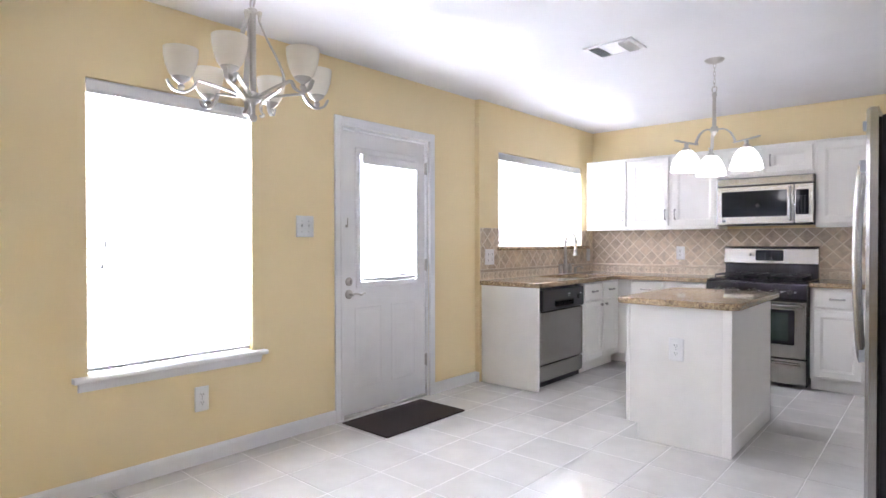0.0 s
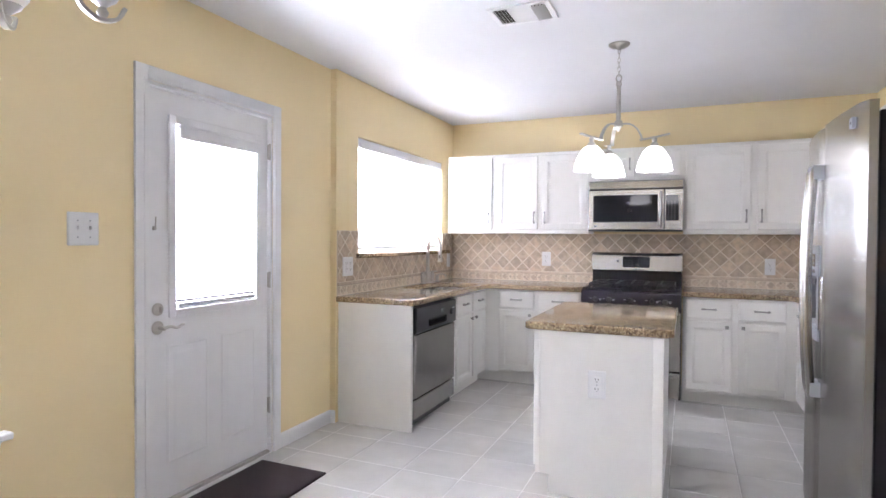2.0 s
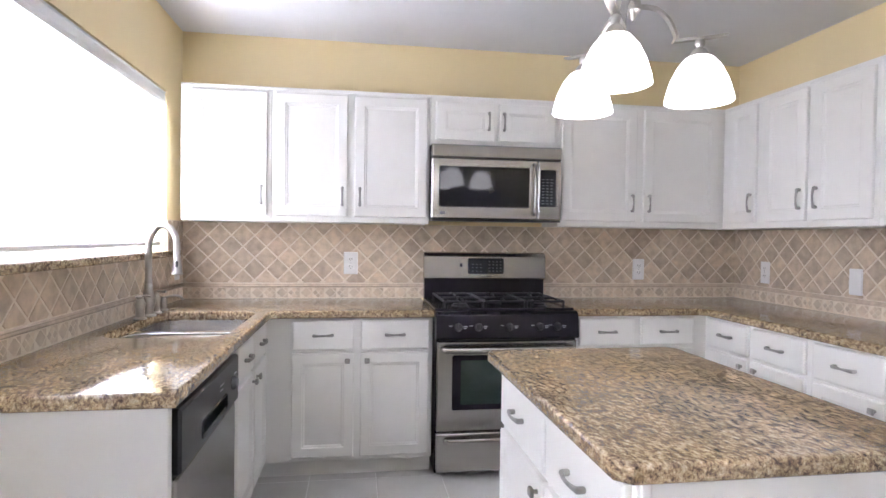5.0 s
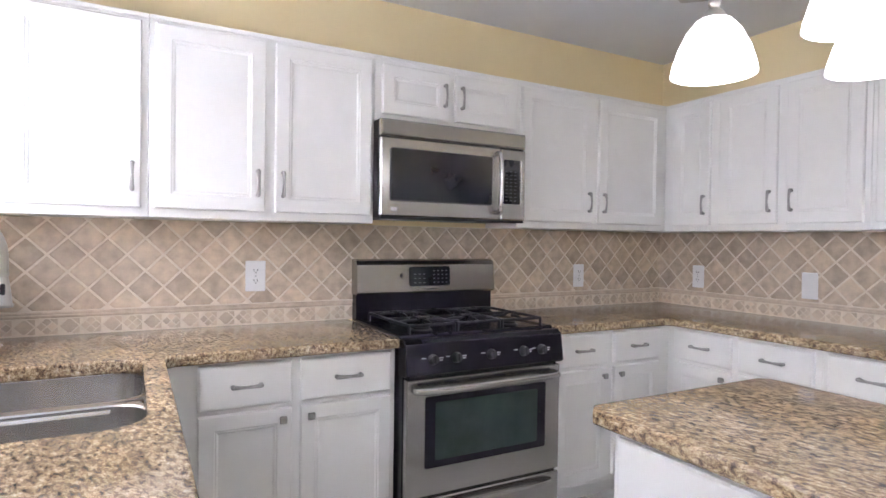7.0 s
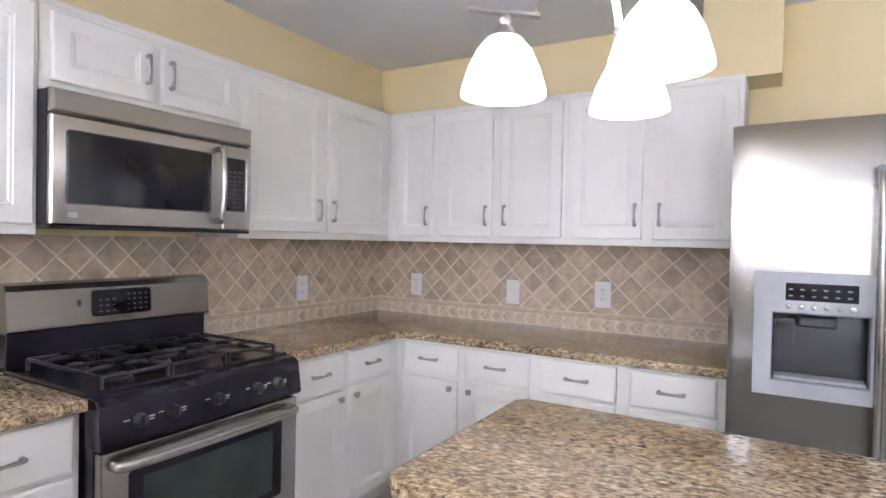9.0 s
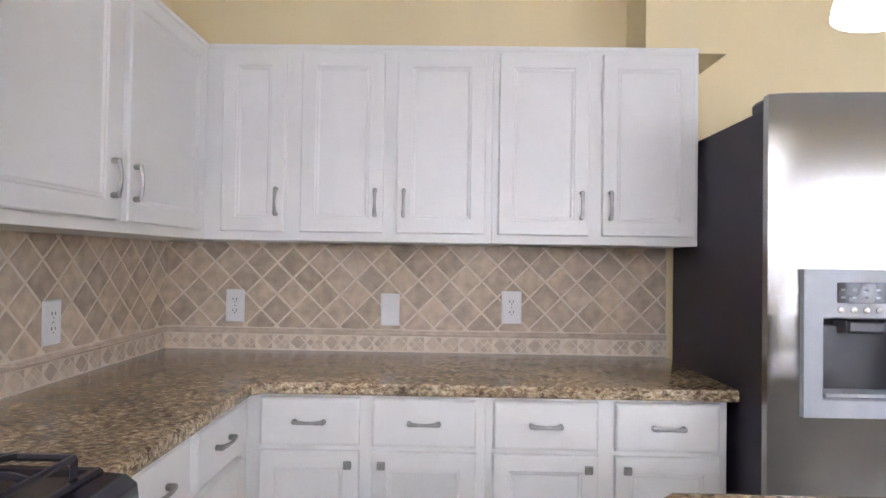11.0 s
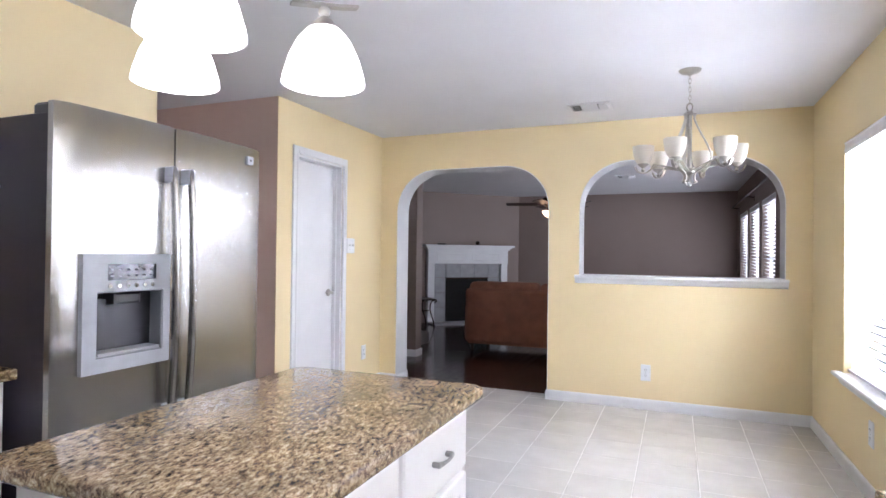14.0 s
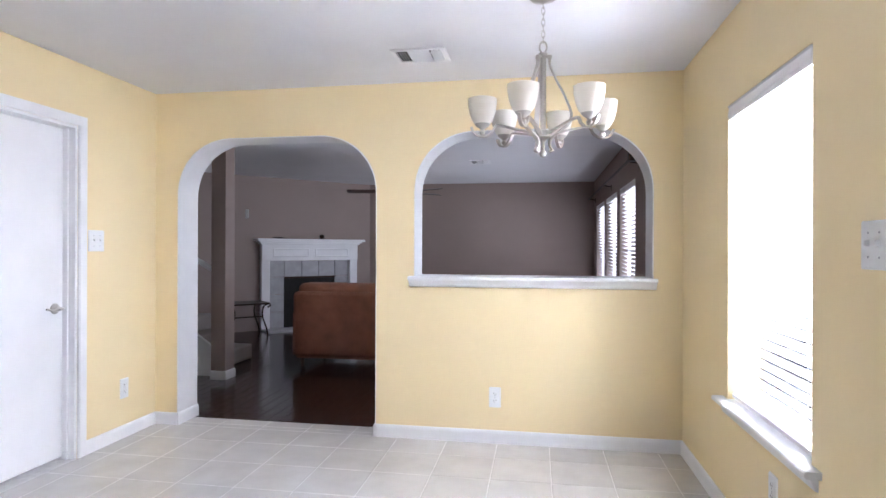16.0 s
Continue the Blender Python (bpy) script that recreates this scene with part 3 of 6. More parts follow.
d1c = casing("door_frame", DOOR1[0], DOOR1[1], DOOR1[3], WX, "+x", "white painted door casing")
for a, b in ((DOOR1[0], DOOR1[0] + 0.018), (DOOR1[1] - 0.018, DOOR1[1])):
    part("jamb", box(WX - 0.14, WX, a, b, 0, DOOR1[3]), TRIM, d1c)
part("jamb", box(WX - 0.14, WX, DOOR1[0] + 0.018, DOOR1[1] - 0.018, DOOR1[3] - 0.018, DOOR1[3]), TRIM, d1c)
part("threshold", box(WX - 0.14, WX - 0.002, DOOR1[0] + 0.018, DOOR1[1] - 0.018, -0.004, 0.016, 0.004), NICKEL, d1c)

door = thing("door_1", (WX - 0.02, 2.915, 0), "white half-glazed back door, closed, with nickel lever", "door", kind="structure")
DY0, DY1, GY0, GY1, GZ0, GZ1 = 2.492, 3.338, 2.645, 3.235, 0.955, 1.895
dm = facing((WX - 0.02, 0, 0), "+x")
part("door_leaf", holes_wall(DY0, DY1, 0.02, 2.042, [(GY0 - 0.01, GY1 + 0.01, GZ0 - 0.01, GZ1 + 0.01)], -0.044, 0, dm), DOORP, door)
bm = bmesh.new()
for a, b, c, d in ((GY0 - 0.035, GY0 + 0.005, GZ0 - 0.035, GZ1 + 0.035), (GY1 - 0.005, GY1 + 0.035, GZ0 - 0.035, GZ1 + 0.035), (GY0 + 0.005, GY1 - 0.005, GZ1 - 0.005, GZ1 + 0.035), (GY0 + 0.005, GY1 - 0.005, GZ0 - 0.035, GZ0 + 0.005)):
    box(WX - 0.02, WX - 0.006, a, b, c, d, 0.004, bm=bm)
part("glazing_frame", bm, DOORP, door)
p = part("pane", box(WX - 0.045, WX - 0.041, GY0 - 0.008, GY1 + 0.008, GZ0 - 0.008, GZ1 + 0.008), PANE, door)
p.visible_shadow = False
for a, b in ((2.60, 2.87), (2.96, 3.23)):
    part("raised_panel", moved(rings(a, b, 0.19, 0.79, [(0, -0.004), (0.001, 0.0012), (0.012, 0.0042), (0.02, 0.0012), (0.04, 0.001), (0.055, 0.003)]), dm), DOORP, door)
for z in (0.25, 1.02, 1.80):
    hg = part("hinge", box(WX - 0.024, WX - 0.004, 3.336, 3.35, z, z + 0.09, 0.002), NICKEL, door)
    part("pin", moved(lathe([(0.006, 0), (0.006, 0.1)], 10), Matrix.Translation((WX - 0.004, 3.34, z - 0.005))), NICKEL, hg, smooth=True)


def rosette(r, depth):
    return lathe([(r, 0), (r, depth * 0.4), (r * 0.86, depth * 0.75), (r * 0.45, depth), (r * 0.42, depth * 1.15)], 22)


def door_hardware(parent, y, z, x, way, reach, bolt):
    s = {"+x": 90, "-x": -90}[way]
    turn = Matrix.Translation((x, y, z)) @ Matrix.Rotation(radians(s), 4, "Y")
    sx = 1 if way == "+x" else -1
    h = part("lever_handle", moved(joined(rosette(0.033, 0.014), lathe([(0.011, 0), (0.011, 0.05)], 14)), turn), NICKEL, parent, "brushed nickel lever handle", smooth=True)
    part("lever", sweep(smooth_path([(x + sx * 0.05, y - 0.01 * reach, z), (x + sx * 0.055, y + 0.03 * reach, z + 0.006), (x + sx * 0.055, y + 0.07 * reach, z - 0.004), (x + sx * 0.052, y + 0.1 * reach, z + 0.006), (x + sx * 0.05, y + 0.112 * reach, z + 0.006)]), 0.011, 0.008, taper=lambda t: 1 - 0.35 * t), NICKEL, h, smooth=True)
    if bolt:
        turn2 = Matrix.Translation((x, y, z + 0.09)) @ Matrix.Rotation(radians(s), 4, "Y")
        d = part("deadbolt", moved(rosette(0.031, 0.016), turn2), NICKEL, parent, "brushed nickel deadbolt", smooth=True)
        part("thumb_turn", box(x + sx * 0.014, x + sx * 0.034, y - 0.004, y + 0.004, z + 0.075, z + 0.105, 0.003), NICKEL, d)


door_hardware(door, 2.548, 0.88, WX - 0.02, "+x", 1, True)
part("night_latch", joined(box(WX - 0.02, WX - 0.008, 2.52, 2.536, 1.355, 1.375, 0.003), sweep([(WX - 0.008, 2.528, 1.36), (WX - 0.006, 2.53, 1.42)], 0.003)), NICKEL, door, "small brass latch")
# narrow blind hung on the door's glass
blind(GY0 + 0.006, GY1 - 0.006, GZ0 + 0.004, GZ1 - 0.004, WX - 0.029, lambda z: -70, "thin white blind on the door's glass", 0.022, 0.02, 0.02, False, ((3.0 - GY0) / (GY1 - GY0),))

d2c = casing("door_frame_closet", CD[0], CD[1], CD[3], CX, "-x", "white painted closet door casing")
for a, b in ((CD[0], CD[0] + 0.018), (CD[1] - 0.018, CD[1])):
    part("jamb", box(CX, CX + 0.13, a, b, 0, CD[3]), TRIM, d2c)
part("jamb", box(CX, CX + 0.13, CD[0] + 0.018, CD[1] - 0.018, CD[3] - 0.018, CD[3]), TRIM, d2c)
part("door_stop", box(CX + 0.045, CX + 0.08, CD[0] + 0.018, CD[0] + 0.03, 0, CD[3] - 0.02, 0.002), TRIM, d2c)
cdoor = thing("door_2", (CX + 0.085, 1.09, 0), "plain white closet door, closed, with nickel lever", "door", kind="structure")
part("door_leaf", box(CX + 0.082, CX + 0.118, CD[0] + 0.021, CD[1] - 0.021, 0.018, CD[3] - 0.021, 0.002), DOORP, cdoor)
door_hardware(cdoor, CD[0] + 0.085, 0.96, CX + 0.082, "-x", 1, False)

single("doormat", bevelled(box(0.075, 0.525, 2.425, 3.21, 0.0, 0.012), 0.004), MAT, "dark brown doormat on the tiles before the back door", "mat")


# ---------------------------------------------------------------- switch and outlet plates
def plate(origin, way, n=1, kind="outlet", label="", w=None):
    w = w or (0.07 if n == 1 else 0.116)
    h = 0.12
    m = facing(origin, way) @ Matrix.Scale(1.17, 4)
    nm = "wall_outlet" if kind == "outlet" else ("light_switch" if kind == "switch" else "blank_plate")
    o = thing(nm, origin, label or {"outlet": "white duplex outlet on the wall", "switch": "white light switch plate on the wall", "blank": "white blank cover plate on the tiles"}[kind], "outlet" if kind == "outlet" else "switch" if kind == "switch" else "cover plate")
    part("cover", moved(rings(-w / 2, w / 2, -h / 2, h / 2, [(0, 0), (0, 0.003), (0.004, 0.006)], 0.004, 2), m), PLATE, o)
    for k in range(n if kind != "blank" else 0):
        u = (k - (n - 1) / 2) * 0.046
        if kind == "outlet":
            for v in (-0.02, 0.02):
                f = part("socket", moved(rings(u - 0.016, u + 0.016, v - 0.014, v + 0.014, [(0, 0.005), (0.001, 0.008)], 0.009, 4), m), PLATE, o)
                bm = bmesh.new()
                for a, b, c, d in ((-0.008, -0.0055, -0.001, 0.008), (0.005, 0.0075, -0.001, 0.007), (-0.002, 0.002, -0.009, -0.0055)):
                    joined(bm, moved(rings(u + a, u + b, v + c, v + d, [(0, 0.007), (0, 0.0085)]), m))
                part("slots", bm, SLOT, f)
        else:
            f = part("toggle", moved(rings(u - 0.004, u + 0.004, -0.003, 0.012, [(0, 0.005), (0.001, 0.014), (0.002, 0.017)]), m), PLATE, o)
        for v in ((0.0,) if kind == "outlet" else (-0.03, 0.03)):
            part("screw", moved(lathe([(0.0028, 0.005), (0.0028, 0.0072), (0.001, 0.0078)], 8), m @ Matrix.Translation((u, v, 0))), GREYP, o)
    return o


plate((WX, 2.165, 1.355), "+x", 2, "switch")
plate((WX, 1.465, 0.365), "+x")
plate((CX, 0.60, 1.387), "-x", 2, "switch")
plate((CX, 0.335, 0.348), "-x")
plate((1.25, 0, 0.317), "+y")
plate((4.15, 1.67, 1.36), "+y", 1, "switch")

# ---------------------------------------------------------------- cabinets
TFRONT, ZC = 0.02, 0.907


def pull(parent, m, u, v, vertical):
    """An arched bar pull with two flared feet."""
    L = 0.048
    pts = [(-L, 0.018), (-L * 0.7, 0.023), (-L * 0.3, 0.026), (0, 0.027), (L * 0.3, 0.026), (L * 0.7, 0.023), (L, 0.018)]
    path = smooth_path([((u, v + a, w) if vertical else (u + a, v, w)) for a, w in pts], 4)
    bm = sweep(path, 0.0055, 0.004, seg=8, up=(0, 0, 1), taper=lambda t: 1.6 - 0.6 * math.sin(math.pi * t))
    for s in (-1, 1):
        joined(bm, moved(lathe([(0.007, 0), (0.0085, 0.003), (0.0085, 0.018), (0.007, 0.023), (0.003, 0.025)], 12), Matrix.Translation((u, v + s * L, 0) if vertical else (u + s * L, v, 0))))
    return part("handle", moved(bm, m), PEWTER, parent, "dark pewter arched handle", smooth=True)


def knob(parent, m, u, v):
    bm = lathe([(0.008, 0), (0.006, 0.004), (0.005, 0.014)], 10)
    joined(bm, moved(rings(-0.0135, 0.0135, -0.0135, 0.0135, [(0.003, 0.013), (0, 0.017), (0, 0.021), (0.003, 0.025), (0.007, 0.024)], 0.004, 2), FLAT))
    return part("handle", moved(bm, m @ Matrix.Translation((u, v, 0))), PEWTER, parent, "square pewter knob", smooth=True)


def panel_front(name, m, u0, u1, v0, v1, parent, material=CABP, rail=0.052):
    st = [(0, -TFRONT), (0, -0.004), (0.004, 0.0)]
    if min(u1 - u0, v1 - v0) > 0.2:
        st += [(rail, 0.0), (rail + 0.004, -0.004), (rail + 0.009, -0.004), (rail + 0.016, -0.0085)]
    else:
        st = [(0, -TFRONT), (0, -0.006), (0.006, -0.001), (0.012, 0.0)]
    return part(name, moved(rings(u0, u1, v0, v1, st), m), material, parent)


def base_cabinet(x0, x1, y0, y1, way, label, fronts, handles_on, group="base cabinets", toe=True, top=0.867):
    """fronts: (u0, u1) spans in world numbers along the run; each holds a drawer above a door."""
    c = thing("base_cabinet", ((x0 + x1) / 2, (y0 + y1) / 2, 0), label, "cabinet", group)
    if toe:
        k = 0.07
        t = {"-y": (x0, x1, y0 + k, y1), "+x": (x0, x1 - k, y0, y1), "-x": (x0 + k, x1, y0, y1)}[way]
        part("toe_kick", box(t[0], t[1], t[2], t[3], 0, 0.1), CABP, c)
    part("body", box(x0, x1, y0, y1, 0.1 if toe else 0, top, 0.002, 1), CABP, c)
    if top < 0.8:
        part("face_frame", box(x1 - 0.02, x1, y0, y1, top, 0.867), CABP, c)
    o = {"-y": (0, y0 - TFRONT, 0), "+x": (x1 + TFRONT, 0, 0), "-x": (x0 - TFRONT, 0, 0)}[way]
    m = facing(o, way)
    for (a, b), side in zip(fronts, handles_on):
        u0, u1 = (a, b) if way != "-x" else (-b, -a)
        d = panel_front("drawer_front", m, u0, u1, 0.695, 0.852, c)
        pull(d, m, (u0 + u1) / 2, 0.776, False)
        d = panel_front("door", m, u0, u1, 0.125, 0.678, c)
        knob(d, m, u1 - 0.035 if side > 0 else u0 + 0.035, 0.64)
    return c


FX, FY, GX = 0.64, 5.575, 3.15     # face frames of the three runs
base_cabinet(KX + 0.01, FX, 4.79, FY, "+x", "white sink base cabinet under the granite worktop", [(4.835, 5.185), (5.215, 5.545)], [1, -1], top=0.62)
base_cabinet(KX + 0.01, 1.53, FY, NY - 0.004, "-y", "white base cabinet beside the range", [(0.785, 1.108), (1.142, 1.508)], [1, -1])
base_cabinet(2.335, EX - 0.004, FY, NY - 0.004, "-y", "white corner base cabinet beside the range", [(2.362, 2.695), (2.738, 3.065)], [1, -1])
base_cabinet(GX, EX - 0.004, 4.78, FY, "-x", "white base cabinet with two drawers", [(5.195, 5.525), (4.81, 5.155)], [1, -1])
base_cabinet(GX, EX - 0.004, 3.985, 4.78, "-x", "white base cabinet with two drawers beside the refrigerator", [(4.41, 4.755), (4.015, 4.355)], [1, -1])
single("end_panel", box(KX + 0.004, 0.655, 4.005, 4.035, 0, 0.867, 0.002, 1), PANELP, "cream-white end panel beside the dishwasher", "cabinet panel")

# upper cabinets
UZ0, UZ1 = 1.378, 2.14


def upper_cabinet(x0, x1, y0, y1, way, doors, sides, z0=UZ0, label="white wall cabinet with pewter handles", d0=None, d1=None):
    c = thing("wall_cabinet", ((x0 + x1) / 2, (y0 + y1) / 2, z0), label, "cabinet", "wall cabinets")
    part("body", box(x0, x1, y0, y1, z0, UZ1, 0.002, 1), CABP, c)
    rail = {"-y": box(x0, x1, y0 - 0.006, y0, UZ1 - 0.018, UZ1, 0.002, 1), "-x": box(x0 - 0.006, x0, y0, y1, UZ1 - 0.018, UZ1, 0.002, 1)}[way]
    part("top_rail", rail, CABP, c)
    o = {"-y": (0, y0 - TFRONT, 0), "-x": (x0 - TFRONT, 0, 0)}[way]
    m = facing(o, way)
    for (a, b), s in zip(doors, sides):
        u0, u1 = (a, b) if way != "-x" else (-b, -a)
        d = panel_front("door", m, u0, u1, d0 or 1.412, d1 or 2.108, c, rail=0.055)
        pull(d, m, u1 - 0.03 if s > 0 else u0 + 0.03, (d0 + 0.115 if d0 else 1.412 + 0.115), True)
    return c


UY, UX = 5.86, 3.44
upper_cabinet(0.145, 0.633, UY, NY - 0.004, "-y", [(0.2, 0.61)], [1])
upper_cabinet(0.634, 1.538, UY, NY - 0.004, "-y", [(0.655, 1.06), (1.1, 1.522)], [1, -1])
upper_cabinet(1.539, 2.328, UY, NY - 0.004, "-y", [(1.572, 1.918), (1.952, 2.305)], [1, -1], 1.845, "short white wall cabinet above the microwave", 1.878, 2.102)
upper_cabinet(2.329, UX, UY, NY - 0.004, "-y", [(2.348, 2.835), (2.885, 3.39)], [1, -1])
upper_cabinet(UX, EX - 0.004, 4.751, NY - 0.004, "-x", [(5.545, 5.79), (5.165, 5.485), (4.775, 5.115)], [1, 1, -1])
upper_cabinet(UX, EX - 0.004, 3.962, 4.75, "-x", [(4.38, 4.725), (3.982, 4.33)], [1, -1])


# ---------------------------------------------------------------- worktops
def slab(outline, z0, z1, bev=0.009, hole=None):
    """A stone slab from an outline, with an optional cut-out, and a rounded edge."""
    bm = bmesh.new()
    vs = [bm.verts.new((x, y, z0)) for x, y in outline]
    edges = [bm.edges.new((vs[i], vs[(i + 1) % len(vs)])) for i in range(len(vs))]
    if hole:
        hv = [bm.verts.new((x, y, z0)) for x, y in hole]
        edges += [bm.edges.new((hv[i], hv[(i + 1) % len(hv)])) for i in range(len(hv))]
    bmesh.ops.triangle_fill(bm, use_beauty=True, edges=edges)
    r = bmesh.ops.extrude_face_region(bm, geom=list(bm.faces))
    bmesh.ops.translate(bm, verts=[g for g in r["geom"] if isinstance(g, bmesh.types.BMVert)], vec=(0, 0, z1 - z0))
    bmesh.ops.recalc_face_normals(bm, faces=bm.faces)
    sharp = [e for e in bm.edges if e.is_manifold and e.calc_face_angle(0) > 0.9 and abs(e.verts[0].co.z - e.verts[1].co.z) < 1e-5]
    bmesh.ops.bevel(bm, geom=sharp, offset=bev, segments=3, profile=0.6, affect="EDGES")
    return bm


def rounded(x0, x1, y0, y1, r, n=5):
    out = []
    for cx, cy, s in ((x1 - r, y1 - r, 0), (x0 + r, y1 - r, 90), (x0 + r, y0 + r, 180), (x1 - r, y0 + r, 270)):
        out += [(cx + r * math.cos(radians(s + 90 * k / n)), cy + r * math.sin(radians(s + 90 * k / n))) for k in range(n + 1)]
    return out


SINK = (0.155, 0.615, 4.79, 5.53)
CF, CFY, CFX = 0.68, 5.535, 3.11
left_top = slab([(KX, 3.985), (CF, 3.985), (CF, CFY - 0.03), (CF + 0.03, CFY), (1.532, CFY), (1.532, NY), (KX, NY)], ZC - 0.04, ZC, 0.009, rounded(*SINK, 0.09))
single("worktop", left_top, GRANITE, "brown speckled granite worktop around the sink", "worktop", smooth=True)
right_top = slab([(2.333, CFY), (CFX - 0.03, CFY), (CFX, CFY - 0.03), (CFX, 3.965), (EX, 3.965), (EX, NY), (2.333, NY)], ZC - 0.04, ZC)
single("worktop", right_top, GRANITE, "brown speckled granite worktop beside the refrigerator", "worktop", smooth=True)

# sink with two bowls
sink = thing("sink", (0.375, 5.16, 0.7), "stainless steel double-bowl undermount sink", "sink")


def bowl(y0, y1, x0, x1, depth):
    bm = rings(x0, x1, y0, y1, [(-0.02, 0.0), (0, 0.0), (0.004, -0.004), (0.012, -depth * 0.7), (0.03, -depth * 0.94), (0.06, -depth)], 0.085, 6)
    bm.faces.ensure_lookup_table()
    bmesh.ops.delete(bm, geom=[bm.faces[-2]], context="FACES_ONLY")
    return moved(bm, Matrix.Translation((0, 0, ZC - 0.04)))


part("large_bowl", bowl(4.785, 5.135, 0.15, 0.62, 0.2), SINKM, sink, smooth=True)
part("small_bowl", bowl(5.175, 5.535, 0.15, 0.62, 0.17), SINKM, sink, smooth=True)
part("divider", moved(rings(0.15, 0.62, 5.13, 5.18, [(0, -0.1), (0, -0.012), (0.006, -0.004), (0.012, -0.002)]), Matrix.Translation((0, 0, ZC - 0.04))), SINKM, sink, smooth=True)
for yy, dd in ((4.96, 0.2), (5.35, 0.17)):
    part("drain", moved(lathe([(0.045, 0.0), (0.045, 0.003), (0.03, 0.001), (0.012, 0.004)], 20), Matrix.Translation((0.36, yy, ZC - 0.04 - dd + 0.001))), NICKEL, sink, smooth=True)


def faucet():
    f = thing("kitchen_faucet", (0.14, 5.385, ZC), "brushed nickel bridge faucet with pull-down spray", "faucet")
    X, Y = 0.14, 5.385
    part("body", moved(lathe([(0.034, 0), (0.034, 0.006), (0.024, 0.012), (0.022, 0.03), (0.03, 0.06), (0.031, 0.08), (0.024, 0.105), (0.019, 0.125), (0.019, 0.15), (0.016, 0.155)], 20), Matrix.Translation((X, Y, ZC))), NICKEL, f, smooth=True)
    pts = [(X, Y, ZC + 0.15), (X, Y, ZC + 0.32), (X + 0.012, Y - 0.004, ZC + 0.38), (X + 0.05, Y - 0.012, ZC + 0.43), (X + 0.1, Y - 0.02, ZC + 0.42), (X + 0.13, Y - 0.025, ZC + 0.37), (X + 0.135, Y - 0.026, ZC + 0.3)]
    part("spout", sweep(smooth_path(pts, 6), 0.0155, seg=14), NICKEL, f, smooth=True)
    s = part("spray_head", moved(lathe([(0.013, 0.1), (0.016, 0.096), (0.016, 0.086), (0.014, 0.084), (0.018, 0.06), (0.022, 0.03), (0.023, 0.012), (0.027, 0.006), (0.025, 0)], 18), Matrix.Translation((X + 0.135, Y - 0.026, ZC + 0.2))), NICKEL, f, smooth=True)
    part("spray_button", moved(rings(-0.006, 0.006, -0.016, 0.016, [(0, 0), (0.001, 0.004)], 0.006, 4), facing((X + 0.14, Y - 0.046, ZC + 0.25), "-y")), BLACKP, s)
    for dy in (-0.105, 0.1):
        h = part("handle_base", moved(lathe([(0.028, 0), (0.028, 0.005), (0.019, 0.012), (0.02, 0.05), (0.024, 0.07), (0.017, 0.088), (0.014, 0.094), (0.016, 0.102), (0.01, 0.11)], 18), Matrix.Translation((X, Y + dy, ZC))), NICKEL, f, smooth=True)
        part("lever", sweep(smooth_path([(X - 0.018, Y + dy, ZC + 0.1), (X + 0.02, Y + dy - 0.005, ZC + 0.108), (X + 0.05, Y + dy - 0.008, ZC + 0.106)]), 0.007, seg=10, taper=lambda t: 0.8 + 0.4 * abs(t - 0.5)), NICKEL, h, smooth=True)
    return f


faucet()
sd = thing("soap_dispenser", (0.14, 5.6, ZC), "brushed nickel soap dispenser beside the faucet", "soap dispenser")
part("base", moved(lathe([(0.022, 0), (0.022, 0.005), (0.015, 0.012), (0.018, 0.045), (0.012, 0.06), (0.01, 0.07)], 16), Matrix.Translation((0.14, 5.6, ZC))), NICKEL, sd, smooth=True)
part("spout", sweep(smooth_path([(0.14, 5.6, ZC + 0.062), (0.18, 5.6, ZC + 0.075), (0.215, 5.6, ZC + 0.072), (0.235, 5.6, ZC + 0.055)]), 0.0065, seg=10), NICKEL, sd, smooth=True)

# ---------------------------------------------------------------- island
isl = thing("kitchen_island", (1.95, 3.95, 0), "white kitchen island cabinet with drawers and outlet", "island")
IX0, IX1, IY0, IY1 = 1.645, 2.265, 3.488, 4.475
part("body", box(IX0, IX1, IY0 + 0.012, IY1, 0.1, 0.855, 0.002, 1), CABP, isl)
part("toe_kick", box(IX0 + 0.07, IX1, IY0 + 0.012, IY1, 0, 0.1), CABP, isl)
bm = box(IX0 + 0.004, IX1 + 0.001, IY0, IY0 + 0.012, 0.1, 0.855)
box(IX0 + 0.07, IX1 + 0.001, IY0, IY0 + 0.012, 0.0, 0.1, bm=bm)
part("end_panel", bm, PANELP, isl)
part("corner_stile", box(IX1 - 0.045, IX1 + 0.006, IY0 - 0.006, IY0, 0, 0.855, 0.002, 1), CABP, isl)
part("corner_stile", box(IX0, IX0 + 0.02, IY0 - 0.006, IY0, 0.1, 0.855, 0.002, 1), CABP, isl)
m = facing((IX0 - TFRONT, 0, 0), "-x")
for a, b, s in ((3.52, 3.97, 1), (3.995, 4.45, -1)):
    d = panel_front("drawer_front", m, -b, -a, 0.65, 0.83, isl)
    pull(d, m, -(a + b) / 2, 0.742, False)
    d = panel_front("door", m, -b, -a, 0.125, 0.63, isl)
    knob(d, m, -b + 0.035 if s > 0 else -a - 0.035, 0.59)
single("island_worktop", slab([(1.615, 3.455), (2.285, 3.455), (2.315, 3.485), (2.315, 4.49), (2.285, 4.52), (1.615, 4.52), (1.585, 4.49), (1.585, 3.485)], 0.855, 0.895, 0.011), GRANITE, "brown speckled granite island top", "worktop", smooth=True)
plate((1.957, IY0, 0.594), "-y", 1, "outlet", "white duplex outlet on the island's end", 0.076)

